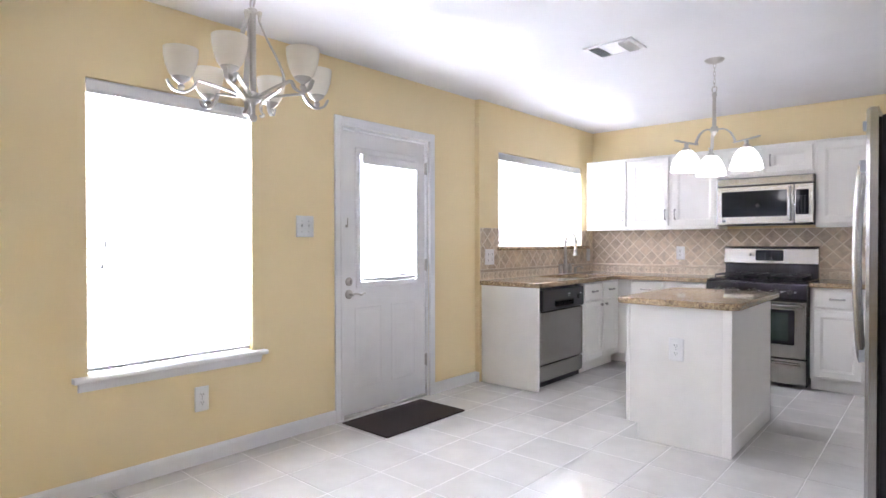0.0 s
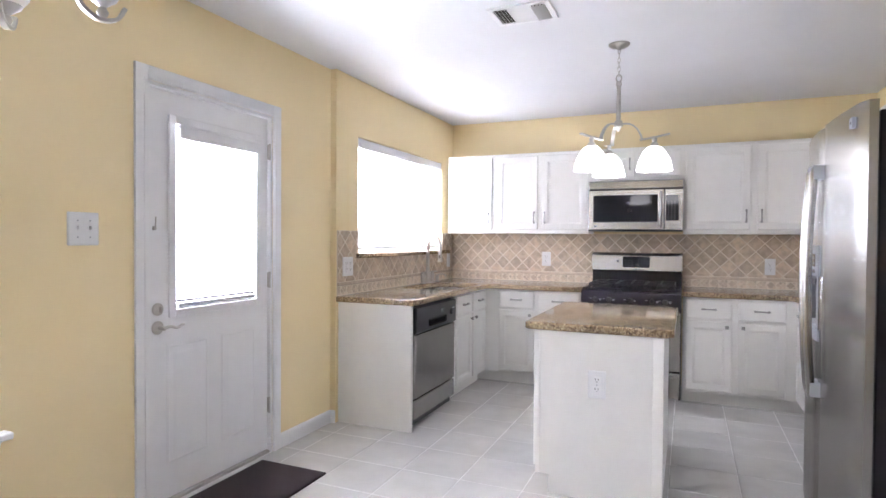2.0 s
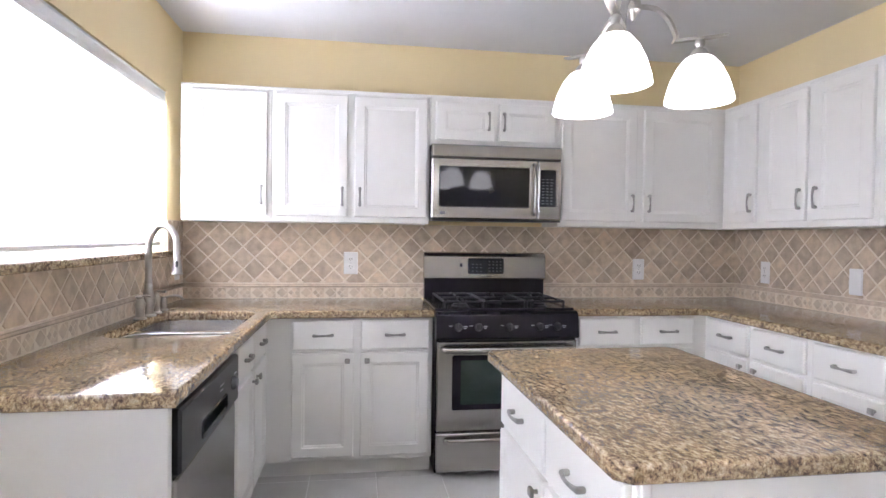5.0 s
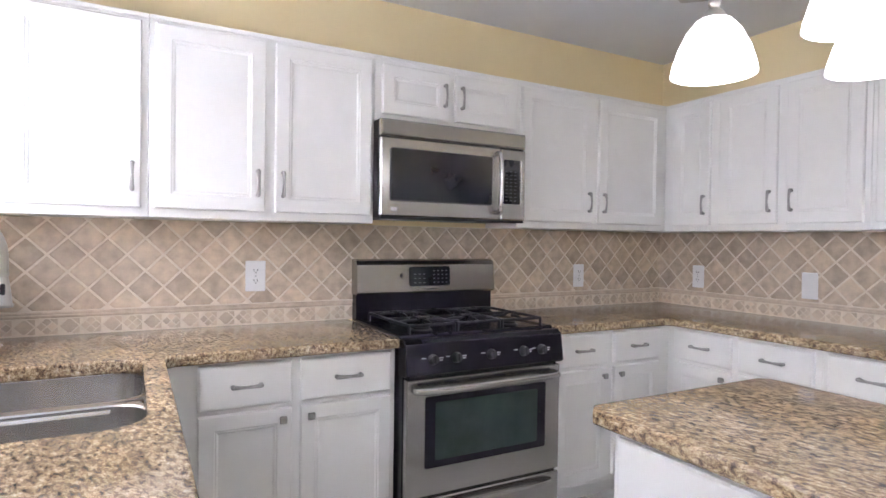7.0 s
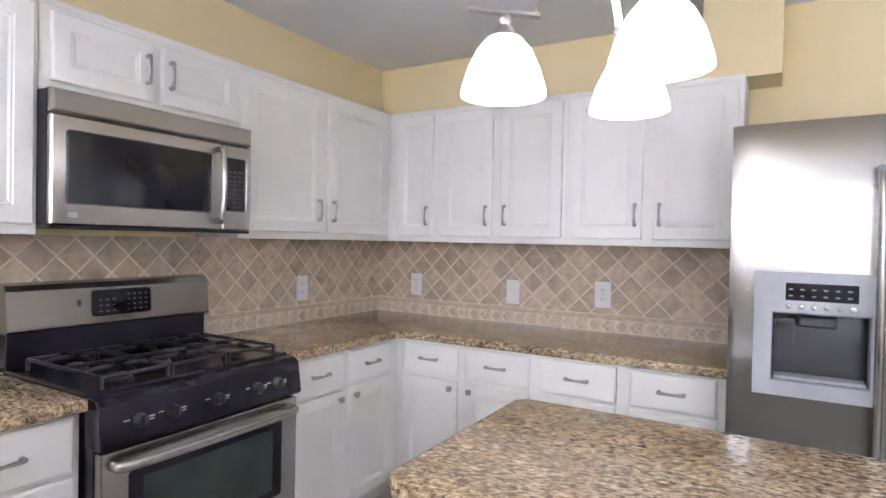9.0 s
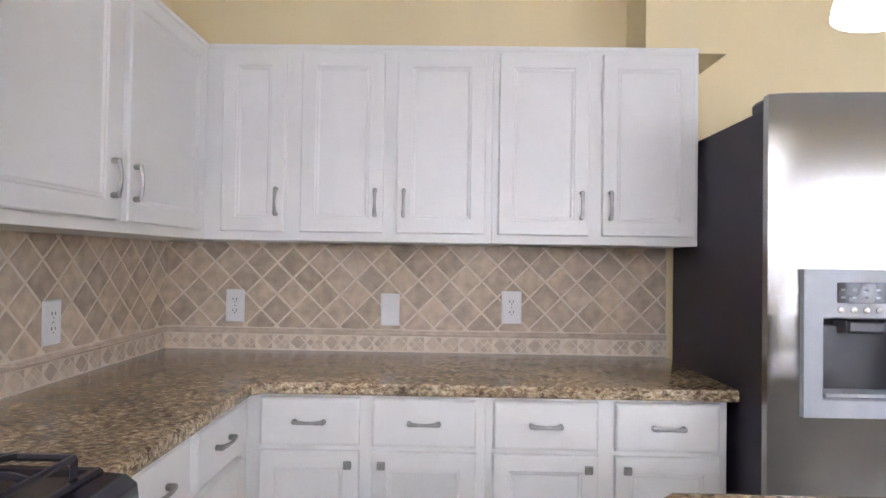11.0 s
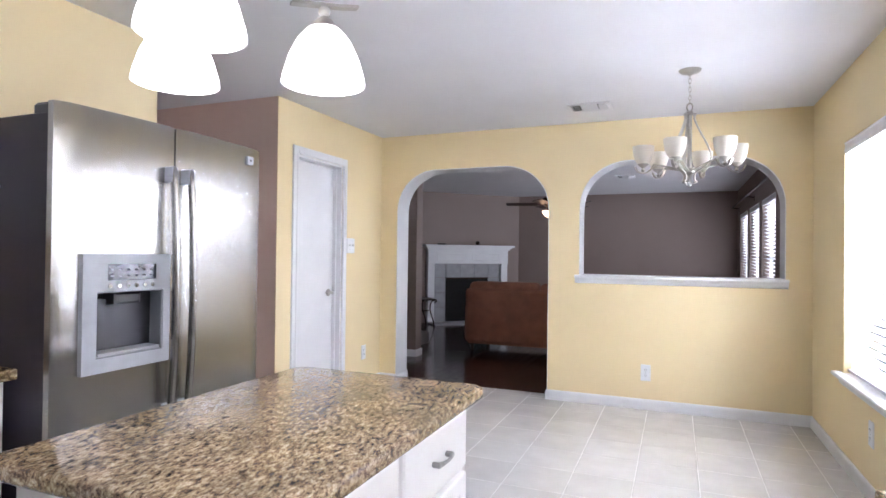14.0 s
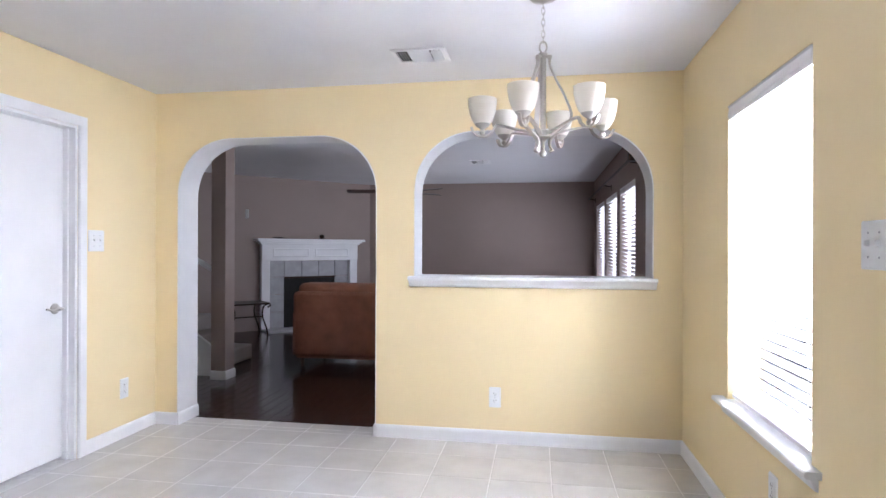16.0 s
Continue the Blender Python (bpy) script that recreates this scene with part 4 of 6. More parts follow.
# ---------------------------------------------------------------- appliances
def bars(m, rows, h=0.0008):
    """Small plain bars of print: (u, v, width, height)."""
    bm = bmesh.new()
    for u, v, w, t in rows:
        joined(bm, moved(rings(u, u + w, v, v + t, [(0, 0), (0, h)]), m))
    return bm


def dishwasher():
    d = thing("dishwasher", (0.36, 4.42, 0), "stainless steel dishwasher with a black control panel", "dishwasher")
    y0, y1 = 4.05, 4.78
    part("tub", box(KX + 0.02, 0.62, y0, y1, 0.02, 0.85), BLACKP, d)
    m = facing((0.66, 0, 0), "+x")
    part("door_panel", moved(rings(y0 + 0.004, y1 - 0.004, 0.215, 0.66, [(0, -0.04), (0, -0.006), (0.006, 0)], 0.006, 2), m), STEEL, d, "brushed steel door panel")
    part("lower_panel", moved(rings(y0 + 0.004, y1 - 0.004, 0.075, 0.205, [(0, -0.04), (0, -0.006), (0.005, -0.002)], 0.006, 2), m), STEEL, d, "brushed steel lower panel")
    c = part("control_panel", moved(rings(y0 + 0.002, y1 - 0.002, 0.668, 0.845, [(0, -0.04), (0, 0.004), (0.008, 0.012)], 0.01, 3), m), BLACKP, d, "black control panel")
    part("latch_grip", moved(rings(y0 + 0.2, y1 - 0.2, 0.69, 0.75, [(0, 0.01), (0.004, 0.016), (0.012, 0.012)], 0.02, 4), m), BLACKE, c)
    part("dial", moved(lathe([(0.026, 0.01), (0.025, 0.022), (0.018, 0.03), (0.004, 0.03)], 22), m @ Matrix.Translation((y1 - 0.11, 0.757, 0))), BLACKP, c, "black timer dial", smooth=True)
    part("print_marks", bars(m @ Matrix.Translation((0, 0, 0.0122)), [(y1 - 0.08, 0.78, 0.035, 0.006), (y1 - 0.3, 0.79, 0.05, 0.004), (y1 - 0.3, 0.775, 0.04, 0.003)]), PRINT, c, kind="stuff")
    for yy in (y0 + 0.06, y1 - 0.06):
        part("foot", moved(lathe([(0.02, 0), (0.018, 0.01), (0.01, 0.02)], 12), Matrix.Translation((0.57, yy, 0))), BLACKP, d)


dishwasher()


def gas_range():
    r = thing("gas_range", (1.93, 5.8, 0), "stainless steel gas range with black cooktop", "range")
    x0, x1, yf, yb = 1.54, 2.325, 5.5, 6.13
    part("side_panel", box(x0, x0 + 0.012, yf + 0.02, yb, 0.03, 0.895), BLACKE, r, "black enamel side")
    part("side_panel", box(x1 - 0.012, x1, yf + 0.02, yb, 0.03, 0.895), BLACKE, r, "black enamel side")
    part("carcass", box(x0 + 0.012, x1 - 0.012, yf + 0.03, yb, 0.05, 0.89), BLACKP, r)
    m = facing((0, yf - 0.015, 0), "-y")
    d = part("oven_door", moved(rings(x0 + 0.004, x1 - 0.004, 0.262, 0.745, [(0, -0.05), (0, -0.004), (0.005, 0.0)], 0.006, 2), m), STEELH, r, "brushed steel oven door")
    part("window_border", moved(rings(1.625, 2.24, 0.375, 0.672, [(0, -0.002), (0.002, 0.002)], 0.012, 3), m), BLACKE, d)
    part("window_glass", moved(rings(1.672, 2.193, 0.405, 0.645, [(0, 0.001), (0.002, 0.0035)], 0.01, 3), m), OVENG, d, "dark oven window glass")
    slots = [(x0 + 0.05 + k * 0.122, 0.1 if k % 2 == 0 else 0.06, 0.722) for k in range(6)] + [(x0 + 0.07, 0.11, 0.683), (x1 - 0.19, 0.11, 0.683)]
    for u, w, z in slots:
        part("vent_slot", moved(rings(u, u + w, z, z + 0.008, [(0, 0), (0, 0.0012)]), m), BLACKP, d)
    pts = [(x0 + 0.035, yf - 0.018, 0.705), (x0 + 0.05, yf - 0.055, 0.705), (x0 + 0.15, yf - 0.07, 0.706), ((x0 + x1) / 2, yf - 0.076, 0.707), (x1 - 0.15, yf - 0.07, 0.706), (x1 - 0.05, yf - 0.055, 0.705), (x1 - 0.035, yf - 0.018, 0.705)]
    part("handle", sweep(smooth_path(pts, 5), 0.011, 0.015, seg=12), STEELH, d, "curved steel handle", smooth=True)
    dr = part("drawer", moved(rings(x0 + 0.004, x1 - 0.004, 0.045, 0.25, [(0, -0.05), (0, -0.004), (0.005, 0)], 0.006, 2), m), STEELH, r, "brushed steel warming drawer")
    pts = [(x0 + 0.05, yf - 0.017, 0.212), (x0 + 0.1, yf - 0.04, 0.214), ((x0 + x1) / 2, yf - 0.05, 0.216), (x1 - 0.1, yf - 0.04, 0.214), (x1 - 0.05, yf - 0.017, 0.212)]
    part("handle", sweep(smooth_path(pts, 5), 0.008, 0.014, seg=10), STEELH, dr, smooth=True)
    # sloping control panel with five knobs
    bm = bmesh.new()
    prof = [(yf - 0.018, 0.755), (yf - 0.03, 0.765), (yf - 0.012, 0.885), (yf + 0.01, 0.902), (yf + 0.06, 0.905), (yf + 0.06, 0.755)]
    la, lb = [[bm.verts.new((x, y, z)) for y, z in prof] for x in (x0 - 0.004, x1 + 0.004)]
    for j in range(len(prof)):
        bm.faces.new((la[j], la[(j + 1) % 6], lb[(j + 1) % 6], lb[j]))
    bm.faces.new(la[::-1])
    bm.faces.new(lb)
    cp = part("control_panel", bevelled(bm, 0.004), BLACKE, r, "black enamel control panel")
    tilt = math.atan2(0.018, 0.12)
    for k, u in enumerate((1.655, 1.765, 1.935, 2.105, 2.205)):
        mm = Matrix.Translation((u, yf - 0.022, 0.822)) @ Matrix.Rotation(radians(90) - tilt, 4, "X")
        kn = part("knob", moved(joined(lathe([(0.023, 0), (0.022, 0.006), (0.018, 0.01), (0.016, 0.026), (0.004, 0.027)], 18), box(-0.004, 0.004, -0.017, 0.017, 0.01, 0.032, 0.002)), mm), BLACKP, cp, "black burner knob", smooth=True)
        part("print_marks", moved(bars(FLAT, [(0.028, 0.002, 0.022, 0.004), (0.03, -0.007, 0.016, 0.004), (-0.05, 0.006, 0.02, 0.003)]), mm), PRINT, cp, kind="stuff")
    # cooktop, burners and grates
    part("cooktop", moved(rings(x0 - 0.004, x1 + 0.004, yf + 0.05, yb - 0.055, [(0, 0.885), (0, 0.908), (0.006, 0.914), (0.02, 0.913), (0.035, 0.906)], 0.01, 3), FLAT), BLACKE, r, "black enamel cooktop")
    for bx, by, br in ((1.70, 5.68, 0.05), (1.70, 5.93, 0.038), (2.165, 5.68, 0.045), (2.165, 5.93, 0.05), (1.932, 5.81, 0.04)):
        b = part("burner", moved(lathe([(br, 0), (br, 0.008), (br * 0.8, 0.014), (br * 0.8, 0.02), (br * 0.7, 0.024), (0.005, 0.026)], 20), Matrix.Translation((bx, by, 0.905))), IRON, r, "black burner cap", smooth=True)
    for gx in (1.70, 1.932, 2.165):
        w, y0, y1, z = 0.108, 5.575, 6.03, 0.952
        g = bmesh.new()
        loop = [(gx - w, y0, z - 0.004), (gx + w, y0, z - 0.004), (gx + w, y1, z - 0.004), (gx - w, y1, z - 0.004)]
        for i in range(4):
            joined(g, sweep([loop[i], loop[(i + 1) % 4]], 0.006, 0.007, seg=6))
            joined(g, sweep([loop[i], (loop[i][0], loop[i][1], 0.91)], 0.007, seg=6))
        for cy in (5.68, 5.93):
            for ax, ay in ((-1, 0), (1, 0), (0, -1), (0, 1)):
                a = (gx + ax * w, cy + ay * (0.105 if ay else 0), z - 0.004)
                joined(g, sweep(smooth_path([a, (gx + ax * w * 0.65, cy + ay * 0.07, z + 0.004), (gx + ax * 0.022, cy + ay * 0.022, z + 0.003)], 3), 0.005, 0.007, seg=6))
        joined(g, sweep([(gx - w, (y0 + y1) / 2, z - 0.004), (gx + w, (y0 + y1) / 2, z - 0.004)], 0.006, 0.007, seg=6))
        part("grate", g, IRON, r, "black cast-iron grate")
    # backguard
    part("backguard_base", box(x0 + 0.002, x1 - 0.002, 6.075, 6.135, 0.9, 1.045, 0.004), BLACKE, r, "black enamel backguard")
    bm = bmesh.new()
    prof = [(6.135, 1.035), (6.06, 1.035), (6.05, 1.045), (6.062, 1.18), (6.075, 1.2), (6.1, 1.207), (6.135, 1.207)]
    la, lb = [[bm.verts.new((x, y, z)) for y, z in prof] for x in (x0 - 0.002, x1 + 0.002)]
    for j in range(len(prof)):
        bm.faces.new((la[j], la[(j + 1) % len(prof)], lb[(j + 1) % len(prof)], lb[j]))
    bm.faces.new(la[::-1])
    bm.faces.new(lb)
    bg = part("backguard", bm, STEELH, r, "brushed steel backguard")
    m2 = Matrix.Translation((0, 6.0545, 1.115)) @ Matrix.Rotation(radians(90) - math.atan2(0.012, 0.135), 4, "X")
    cl = part("clock_panel", moved(rings(1.815, 2.05, -0.045, 0.055, [(0, -0.004), (0, 0.002), (0.003, 0.004)], 0.014, 4), m2), GLASSB, bg, "black glass clock panel")
    rows = [(1.84 + 0.026 * a, -0.03 + 0.022 * b, 0.012, 0.005) for a in range(3) for b in range(3)] + [(1.95 + 0.024 * a, -0.03 + 0.02 * b, 0.01, 0.006) for a in range(4) for b in range(4)]
    part("print_marks", moved(bars(FLAT, rows), m2 @ Matrix.Translation((0, 0, 0.0041))), DIMP, cl, kind="stuff")
    part("label_mark", moved(bars(FLAT, [(1.9, -0.062, 0.07, 0.004)]), m2 @ Matrix.Translation((0, 0, 0.0006))), SLOT, bg)
    part("indicator", moved(rings(1.765, 1.778, 0.0, 0.022, [(0, 0), (0.001, 0.002)]), m2), BLACKP, bg)


gas_range()


def microwave():
    w = thing("microwave", (1.93, 5.96, 1.40), "stainless steel over-the-range microwave", "microwave")
    x0, x1, yf = 1.541, 2.327, 5.80
    part("case", box(x0, x1, yf, NY - 0.004, 1.405, 1.843, 0.003, 1), BLACKP, w)
    m = facing((0, yf - 0.02, 0), "-y")
    part("vent_band", moved(rings(x0, x1, 1.768, 1.843, [(0, -0.03), (0, -0.008), (0.006, -0.002), (0.01, 0)]), m), STEELH, w, "brushed steel vent band")
    d = part("door", moved(rings(x0, 2.178, 1.41, 1.763, [(0, -0.03), (0, -0.006), (0.006, 0.0)], 0.008, 2), m), STEELH, w, "brushed steel door")
    part("window_rim", moved(rings(1.583, 2.128, 1.478, 1.718, [(0, -0.001), (0.003, 0.003), (0.01, 0.001)], 0.014, 5), m), BLACKP, d)
    part("window_glass", moved(rings(1.59, 2.124, 1.484, 1.713, [(0, 0.001), (0.002, 0.004)], 0.01, 5), m), GLASSB, d, "black window glass")
    pts = [(2.152, yf - 0.022, 1.735), (2.152, yf - 0.05, 1.725), (2.152, yf - 0.062, 1.68), (2.152, yf - 0.066, 1.6), (2.152, yf - 0.062, 1.51), (2.152, yf - 0.05, 1.455), (2.152, yf - 0.022, 1.445)]
    part("handle", sweep(smooth_path(pts, 5), 0.012, 0.01, seg=12, up=(1, 0, 0)), STEEL, d, "curved steel handle", smooth=True)
    c = part("control_panel", moved(rings(2.181, x1, 1.41, 1.763, [(0, -0.03), (0, -0.006), (0.006, 0)], 0.008, 2), m), STEELH, w)
    k = part("keypad", moved(rings(2.192, 2.292, 1.49, 1.71, [(0, 0), (0.002, 0.003)], 0.008, 3), m), GLASSB, c, "black keypad")
    rows = [(2.203 + 0.026 * a, 1.505 + 0.018 * b, 0.014, 0.005) for a in range(3) for b in range(9)]
    part("print_marks", moved(bars(FLAT, rows), m @ Matrix.Translation((0, 0, 0.0031))), DIMP, k, kind="stuff")
    part("bright_strip", moved(rings(2.295, 2.305, 1.49, 1.71, [(0, 0), (0.003, 0.005)]), m), STEEL, c)
    part("badge", moved(rings(1.59, 1.622, 1.436, 1.452, [(0, 0), (0.001, 0.002)], 0.003, 2), m), GREYP, d)
    part("underside_grille", box(x0 + 0.05, x1 - 0.2, yf + 0.05, yf + 0.2, 1.399, 1.405), GREYD, w)
    part("underside_lip", box(x0 + 0.002, x1 - 0.002, yf - 0.012, yf + 0.02, 1.398, 1.409, 0.003), BLACKP, w)


microwave()


def fridge():
    f = thing("refrigerator", (3.3, 3.43, 0), "stainless steel side-by-side refrigerator with dark sides", "refrigerator")
    y0, y1, ym = 2.927, 3.94, 3.467
    part("cabinet", box(3.012, 3.72, y0 + 0.02, 3.93, 0.02, 1.785, 0.005), FRIDGES, f, "dark textured cabinet")
    part("hinge_cover", moved(rings(-3.92, -3.81, 2.99, 3.12, [(0, 1.785), (0, 1.815), (0.008, 1.825)], 0.02, 4), Matrix(((0, 1, 0, 0), (-1, 0, 0, 0), (0, 0, 1, 0), (0, 0, 0, 1)))), BLACKP, f)
    part("toe_grille", box(3.0, 3.08, y0 + 0.03, 3.92, 0.0, 0.055), BLACKP, f)

    def leaf(a, b, z0, z1):
        bm = bmesh.new()
        n = 10
        loops = []
        for k in range(n + 1):
            u = k / n
            y = a + (b - a) * u
            s = abs(2 * ((y - y0) / (y1 - y0)) - 1)
            bow = 0.028 * (1 - s * s)
            e = min(u, 1 - u) * (b - a)
            rnd = 0.012 * max(0, 1 - e / 0.02) ** 2
            x = 2.962 - bow + rnd
            loops.append([bm.verts.new(p) for p in ((x, y, z0), (x, y, z1), (3.002, y, z1), (3.002, y, z0))])
        for la, lb in zip(loops, loops[1:]):
            for j in range(4):
                bm.faces.new((la[j], la[(j + 1) % 4], lb[(j + 1) % 4], lb[j]))
        bm.faces.new(loops[0][::-1])
        bm.faces.new(loops[-1])
        return bm

    bm = leaf(ym + 0.004, y1, 0.06, 0.93)
    joined(bm, leaf(ym + 0.004, y1, 1.168, 1.818))
    joined(bm, leaf(ym + 0.004, 3.524, 0.93, 1.168))
    joined(bm, leaf(3.804, y1, 0.93, 1.168))
    fz = part("freezer_door", bm, STEEL, f, "brushed steel freezer door", smooth=True)
    fr = part("fridge_door", leaf(y0, ym - 0.004, 0.06, 1.818), STEEL, f, "brushed steel fridge door", smooth=True)
    part("door_gasket", box(3.002, 3.013, y0 + 0.04, 3.92, 0.07, 1.78), BLACKP, f)
    for dr, yy in ((fz, ym + 0.043), (fr, ym - 0.043)):
        pts = [(2.91, yy, 1.65), (2.899, yy, 1.6), (2.886, yy, 1.4), (2.881, yy, 1.15), (2.886, yy, 0.9), (2.899, yy, 0.7), (2.91, yy, 0.65)]
        h = part("handle", sweep(smooth_path(pts, 6), 0.017, 0.013, seg=12, up=(0, 1, 0)), STEEL, dr, "long curved steel handle", smooth=True)
        for z in (1.622, 0.68):
            part("handle_post", box(2.895, 2.945, yy - 0.016, yy + 0.016, z - 0.03, z + 0.03, 0.004), GREYP, h)
    # water and ice dispenser in the freezer door
    m = facing((2.942, 0, 0), "-x")
    d = part("dispenser", holes_wall(-3.858, -3.493, 0.88, 1.304, [(-3.804, -3.524, 0.93, 1.168)], -0.02, 0.009, m), GREYP, fz, "grey water and ice dispenser")
    pocket = bmesh.new()
    for lo, hi in (((3.02, 3.524, 0.93), (3.025, 3.804, 1.168)), ((2.94, 3.524, 0.93), (3.025, 3.527, 1.168)), ((2.94, 3.801, 0.93), (3.025, 3.804, 1.168)), ((2.94, 3.524, 0.93), (3.025, 3.804, 0.935)), ((2.94, 3.524, 1.163), (3.025, 3.804, 1.168))):
        box(lo[0], hi[0], lo[1], hi[1], lo[2], hi[2], bm=pocket)
    part("recess", pocket, GREYD, d, "grey dispenser recess")
    part("chute", moved(rings(-3.73, -3.61, 1.115, 1.163, [(0, -0.06), (0.004, -0.01), (0.012, -0.004)], 0.01, 3), m), BLACKP, d)
    part("paddle", moved(rings(-3.795, -3.735, 1.05, 1.14, [(0, -0.07), (0.002, -0.035)], 0.005, 2), m), BLACKP, d)
    part("drip_tray", moved(rings(-3.795, -3.533, 0.936, 0.95, [(0, -0.075), (0.002, 0.004)], 0.004, 2), m), GREYP, d)
    dp = part("display", moved(rings(-3.765, -3.56, 1.208, 1.268, [(0, 0.008), (0.001, 0.0105)], 0.003, 2), m), GLASSB, d, "dark display")
    part("print_marks", moved(bars(FLAT, [(-3.755 + 0.033 * a, 1.222 + 0.022 * b, 0.012, 0.005) for a in range(6) for b in range(2)]), m @ Matrix.Translation((0, 0, 0.0106))), GREYD, dp, kind="stuff")
    for k in range(6):
        part("button", moved(lathe([(0.009, 0.009), (0.008, 0.013), (0.002, 0.0135)], 10), m @ Matrix.Translation((-3.755 + 0.036 * k, 1.188, 0))), STEEL, d)
    b = part("badge", moved(rings(-3.045, -3.005, 1.735, 1.775, [(0, -0.012), (0.001, 0.001)], 0.004, 2), m), GREYP, fr, "small square badge")
    part("badge_mark", moved(lathe([(0.006, 0), (0.006, 0.001)], 12), m @ Matrix.Translation((-3.025, 1.755, 0.0011))), SLOT, b)

    f.location += Vector((-0.034, 0.03, 0))


fridge()


# ---------------------------------------------------------------- lamps
def chain(x, y, z0, z1, parent):
    n = max(2, round((z1 - z0) / 0.028))
    for k in range(n):
        zc = z0 + (k + 0.5) * (z1 - z0) / n
        path = []
        for j in range(13):
            a = 2 * math.pi * j / 12
            u, v = 0.0075 * math.cos(a), 0.019 * math.sin(a)
            path.append((x + (u if k % 2 else 0), y + (0 if k % 2 else u), zc + v))
        part("chain_link", sweep(path, 0.0018, seg=6), NICKEL, parent, smooth=True)


def pendant():
    X, Y, dz = 1.966, 4.2, -0.033
    p = thing("pendant_lamp", (X, Y, CEIL), "three-light brushed nickel pendant with lit opal glass shades", "pendant lamp")
    part("canopy", moved(lathe([(0.064, 0), (0.064, -0.006), (0.05, -0.018), (0.02, -0.026), (0.008, -0.034)], 26), Matrix.Translation((X, Y, CEIL))), NICKEL, p, smooth=True)
    chain(X, Y, 2.36 + dz, CEIL - 0.03, p)
    part("loop", sweep([(X + 0.016 * math.cos(a), Y, 2.345 + dz + 0.022 * math.sin(a)) for a in [2 * math.pi * k / 14 for k in range(15)]], 0.004, seg=8), NICKEL, p, smooth=True)
    part("stem", moved(lathe([(0.012, 2.325), (0.017, 2.315), (0.017, 2.3), (0.012, 2.295), (0.0135, 2.09), (0.022, 2.085), (0.026, 2.07), (0.026, 2.05), (0.014, 2.04), (0.011, 2.028), (0.003, 2.02)], 20), Matrix.Translation((X, Y, dz))), NICKEL, p, smooth=True)
    for a in (-8.5, 111.5, 231.5):
        c, s = math.cos(radians(a)), math.sin(radians(a))
        q = lambda r, z: (X + c * r, Y + s * r, z + dz)
        arm = part("arm", sweep(smooth_path([q(0.02, 2.065), q(0.07, 2.06), q(0.11, 2.03), q(0.135, 1.985), q(0.14, 1.962)], 5), 0.011, 0.004, square=True), NICKEL, p, "flat curved nickel arm")
        part("arm_bar", sweep([q(0.13, 1.958), q(0.25, 1.973), q(0.30, 1.982)], 0.012, 0.0035, square=True), NICKEL, arm)
        sx, sy = X + c * 0.214, Y + s * 0.214
        part("socket", moved(lathe([(0.008, 1.968), (0.015, 1.958), (0.015, 1.948), (0.01, 1.94), (0.02, 1.932), (0.034, 1.912), (0.036, 1.906)], 18), Matrix.Translation((sx, sy, dz))), NICKEL, arm, smooth=True)
        sh = part("shade", moved(lathe([(0.03, 1.912), (0.043, 1.906), (0.066, 1.878), (0.086, 1.837), (0.1, 1.79), (0.103, 1.77), (0.099, 1.769), (0.096, 1.789), (0.082, 1.835), (0.062, 1.873), (0.04, 1.899), (0.028, 1.905)], 30, False), Matrix.Translation((sx, sy, dz))), SHADEON, p, "lit white opal glass shade", smooth=True)
        part("bulb", moved(lathe([(0.012, 1.9), (0.014, 1.88), (0.028, 1.85), (0.03, 1.83), (0.02, 1.808), (0.004, 1.8)], 16), Matrix.Translation((sx, sy, dz))), SHADEON, sh, smooth=True)


pendant()


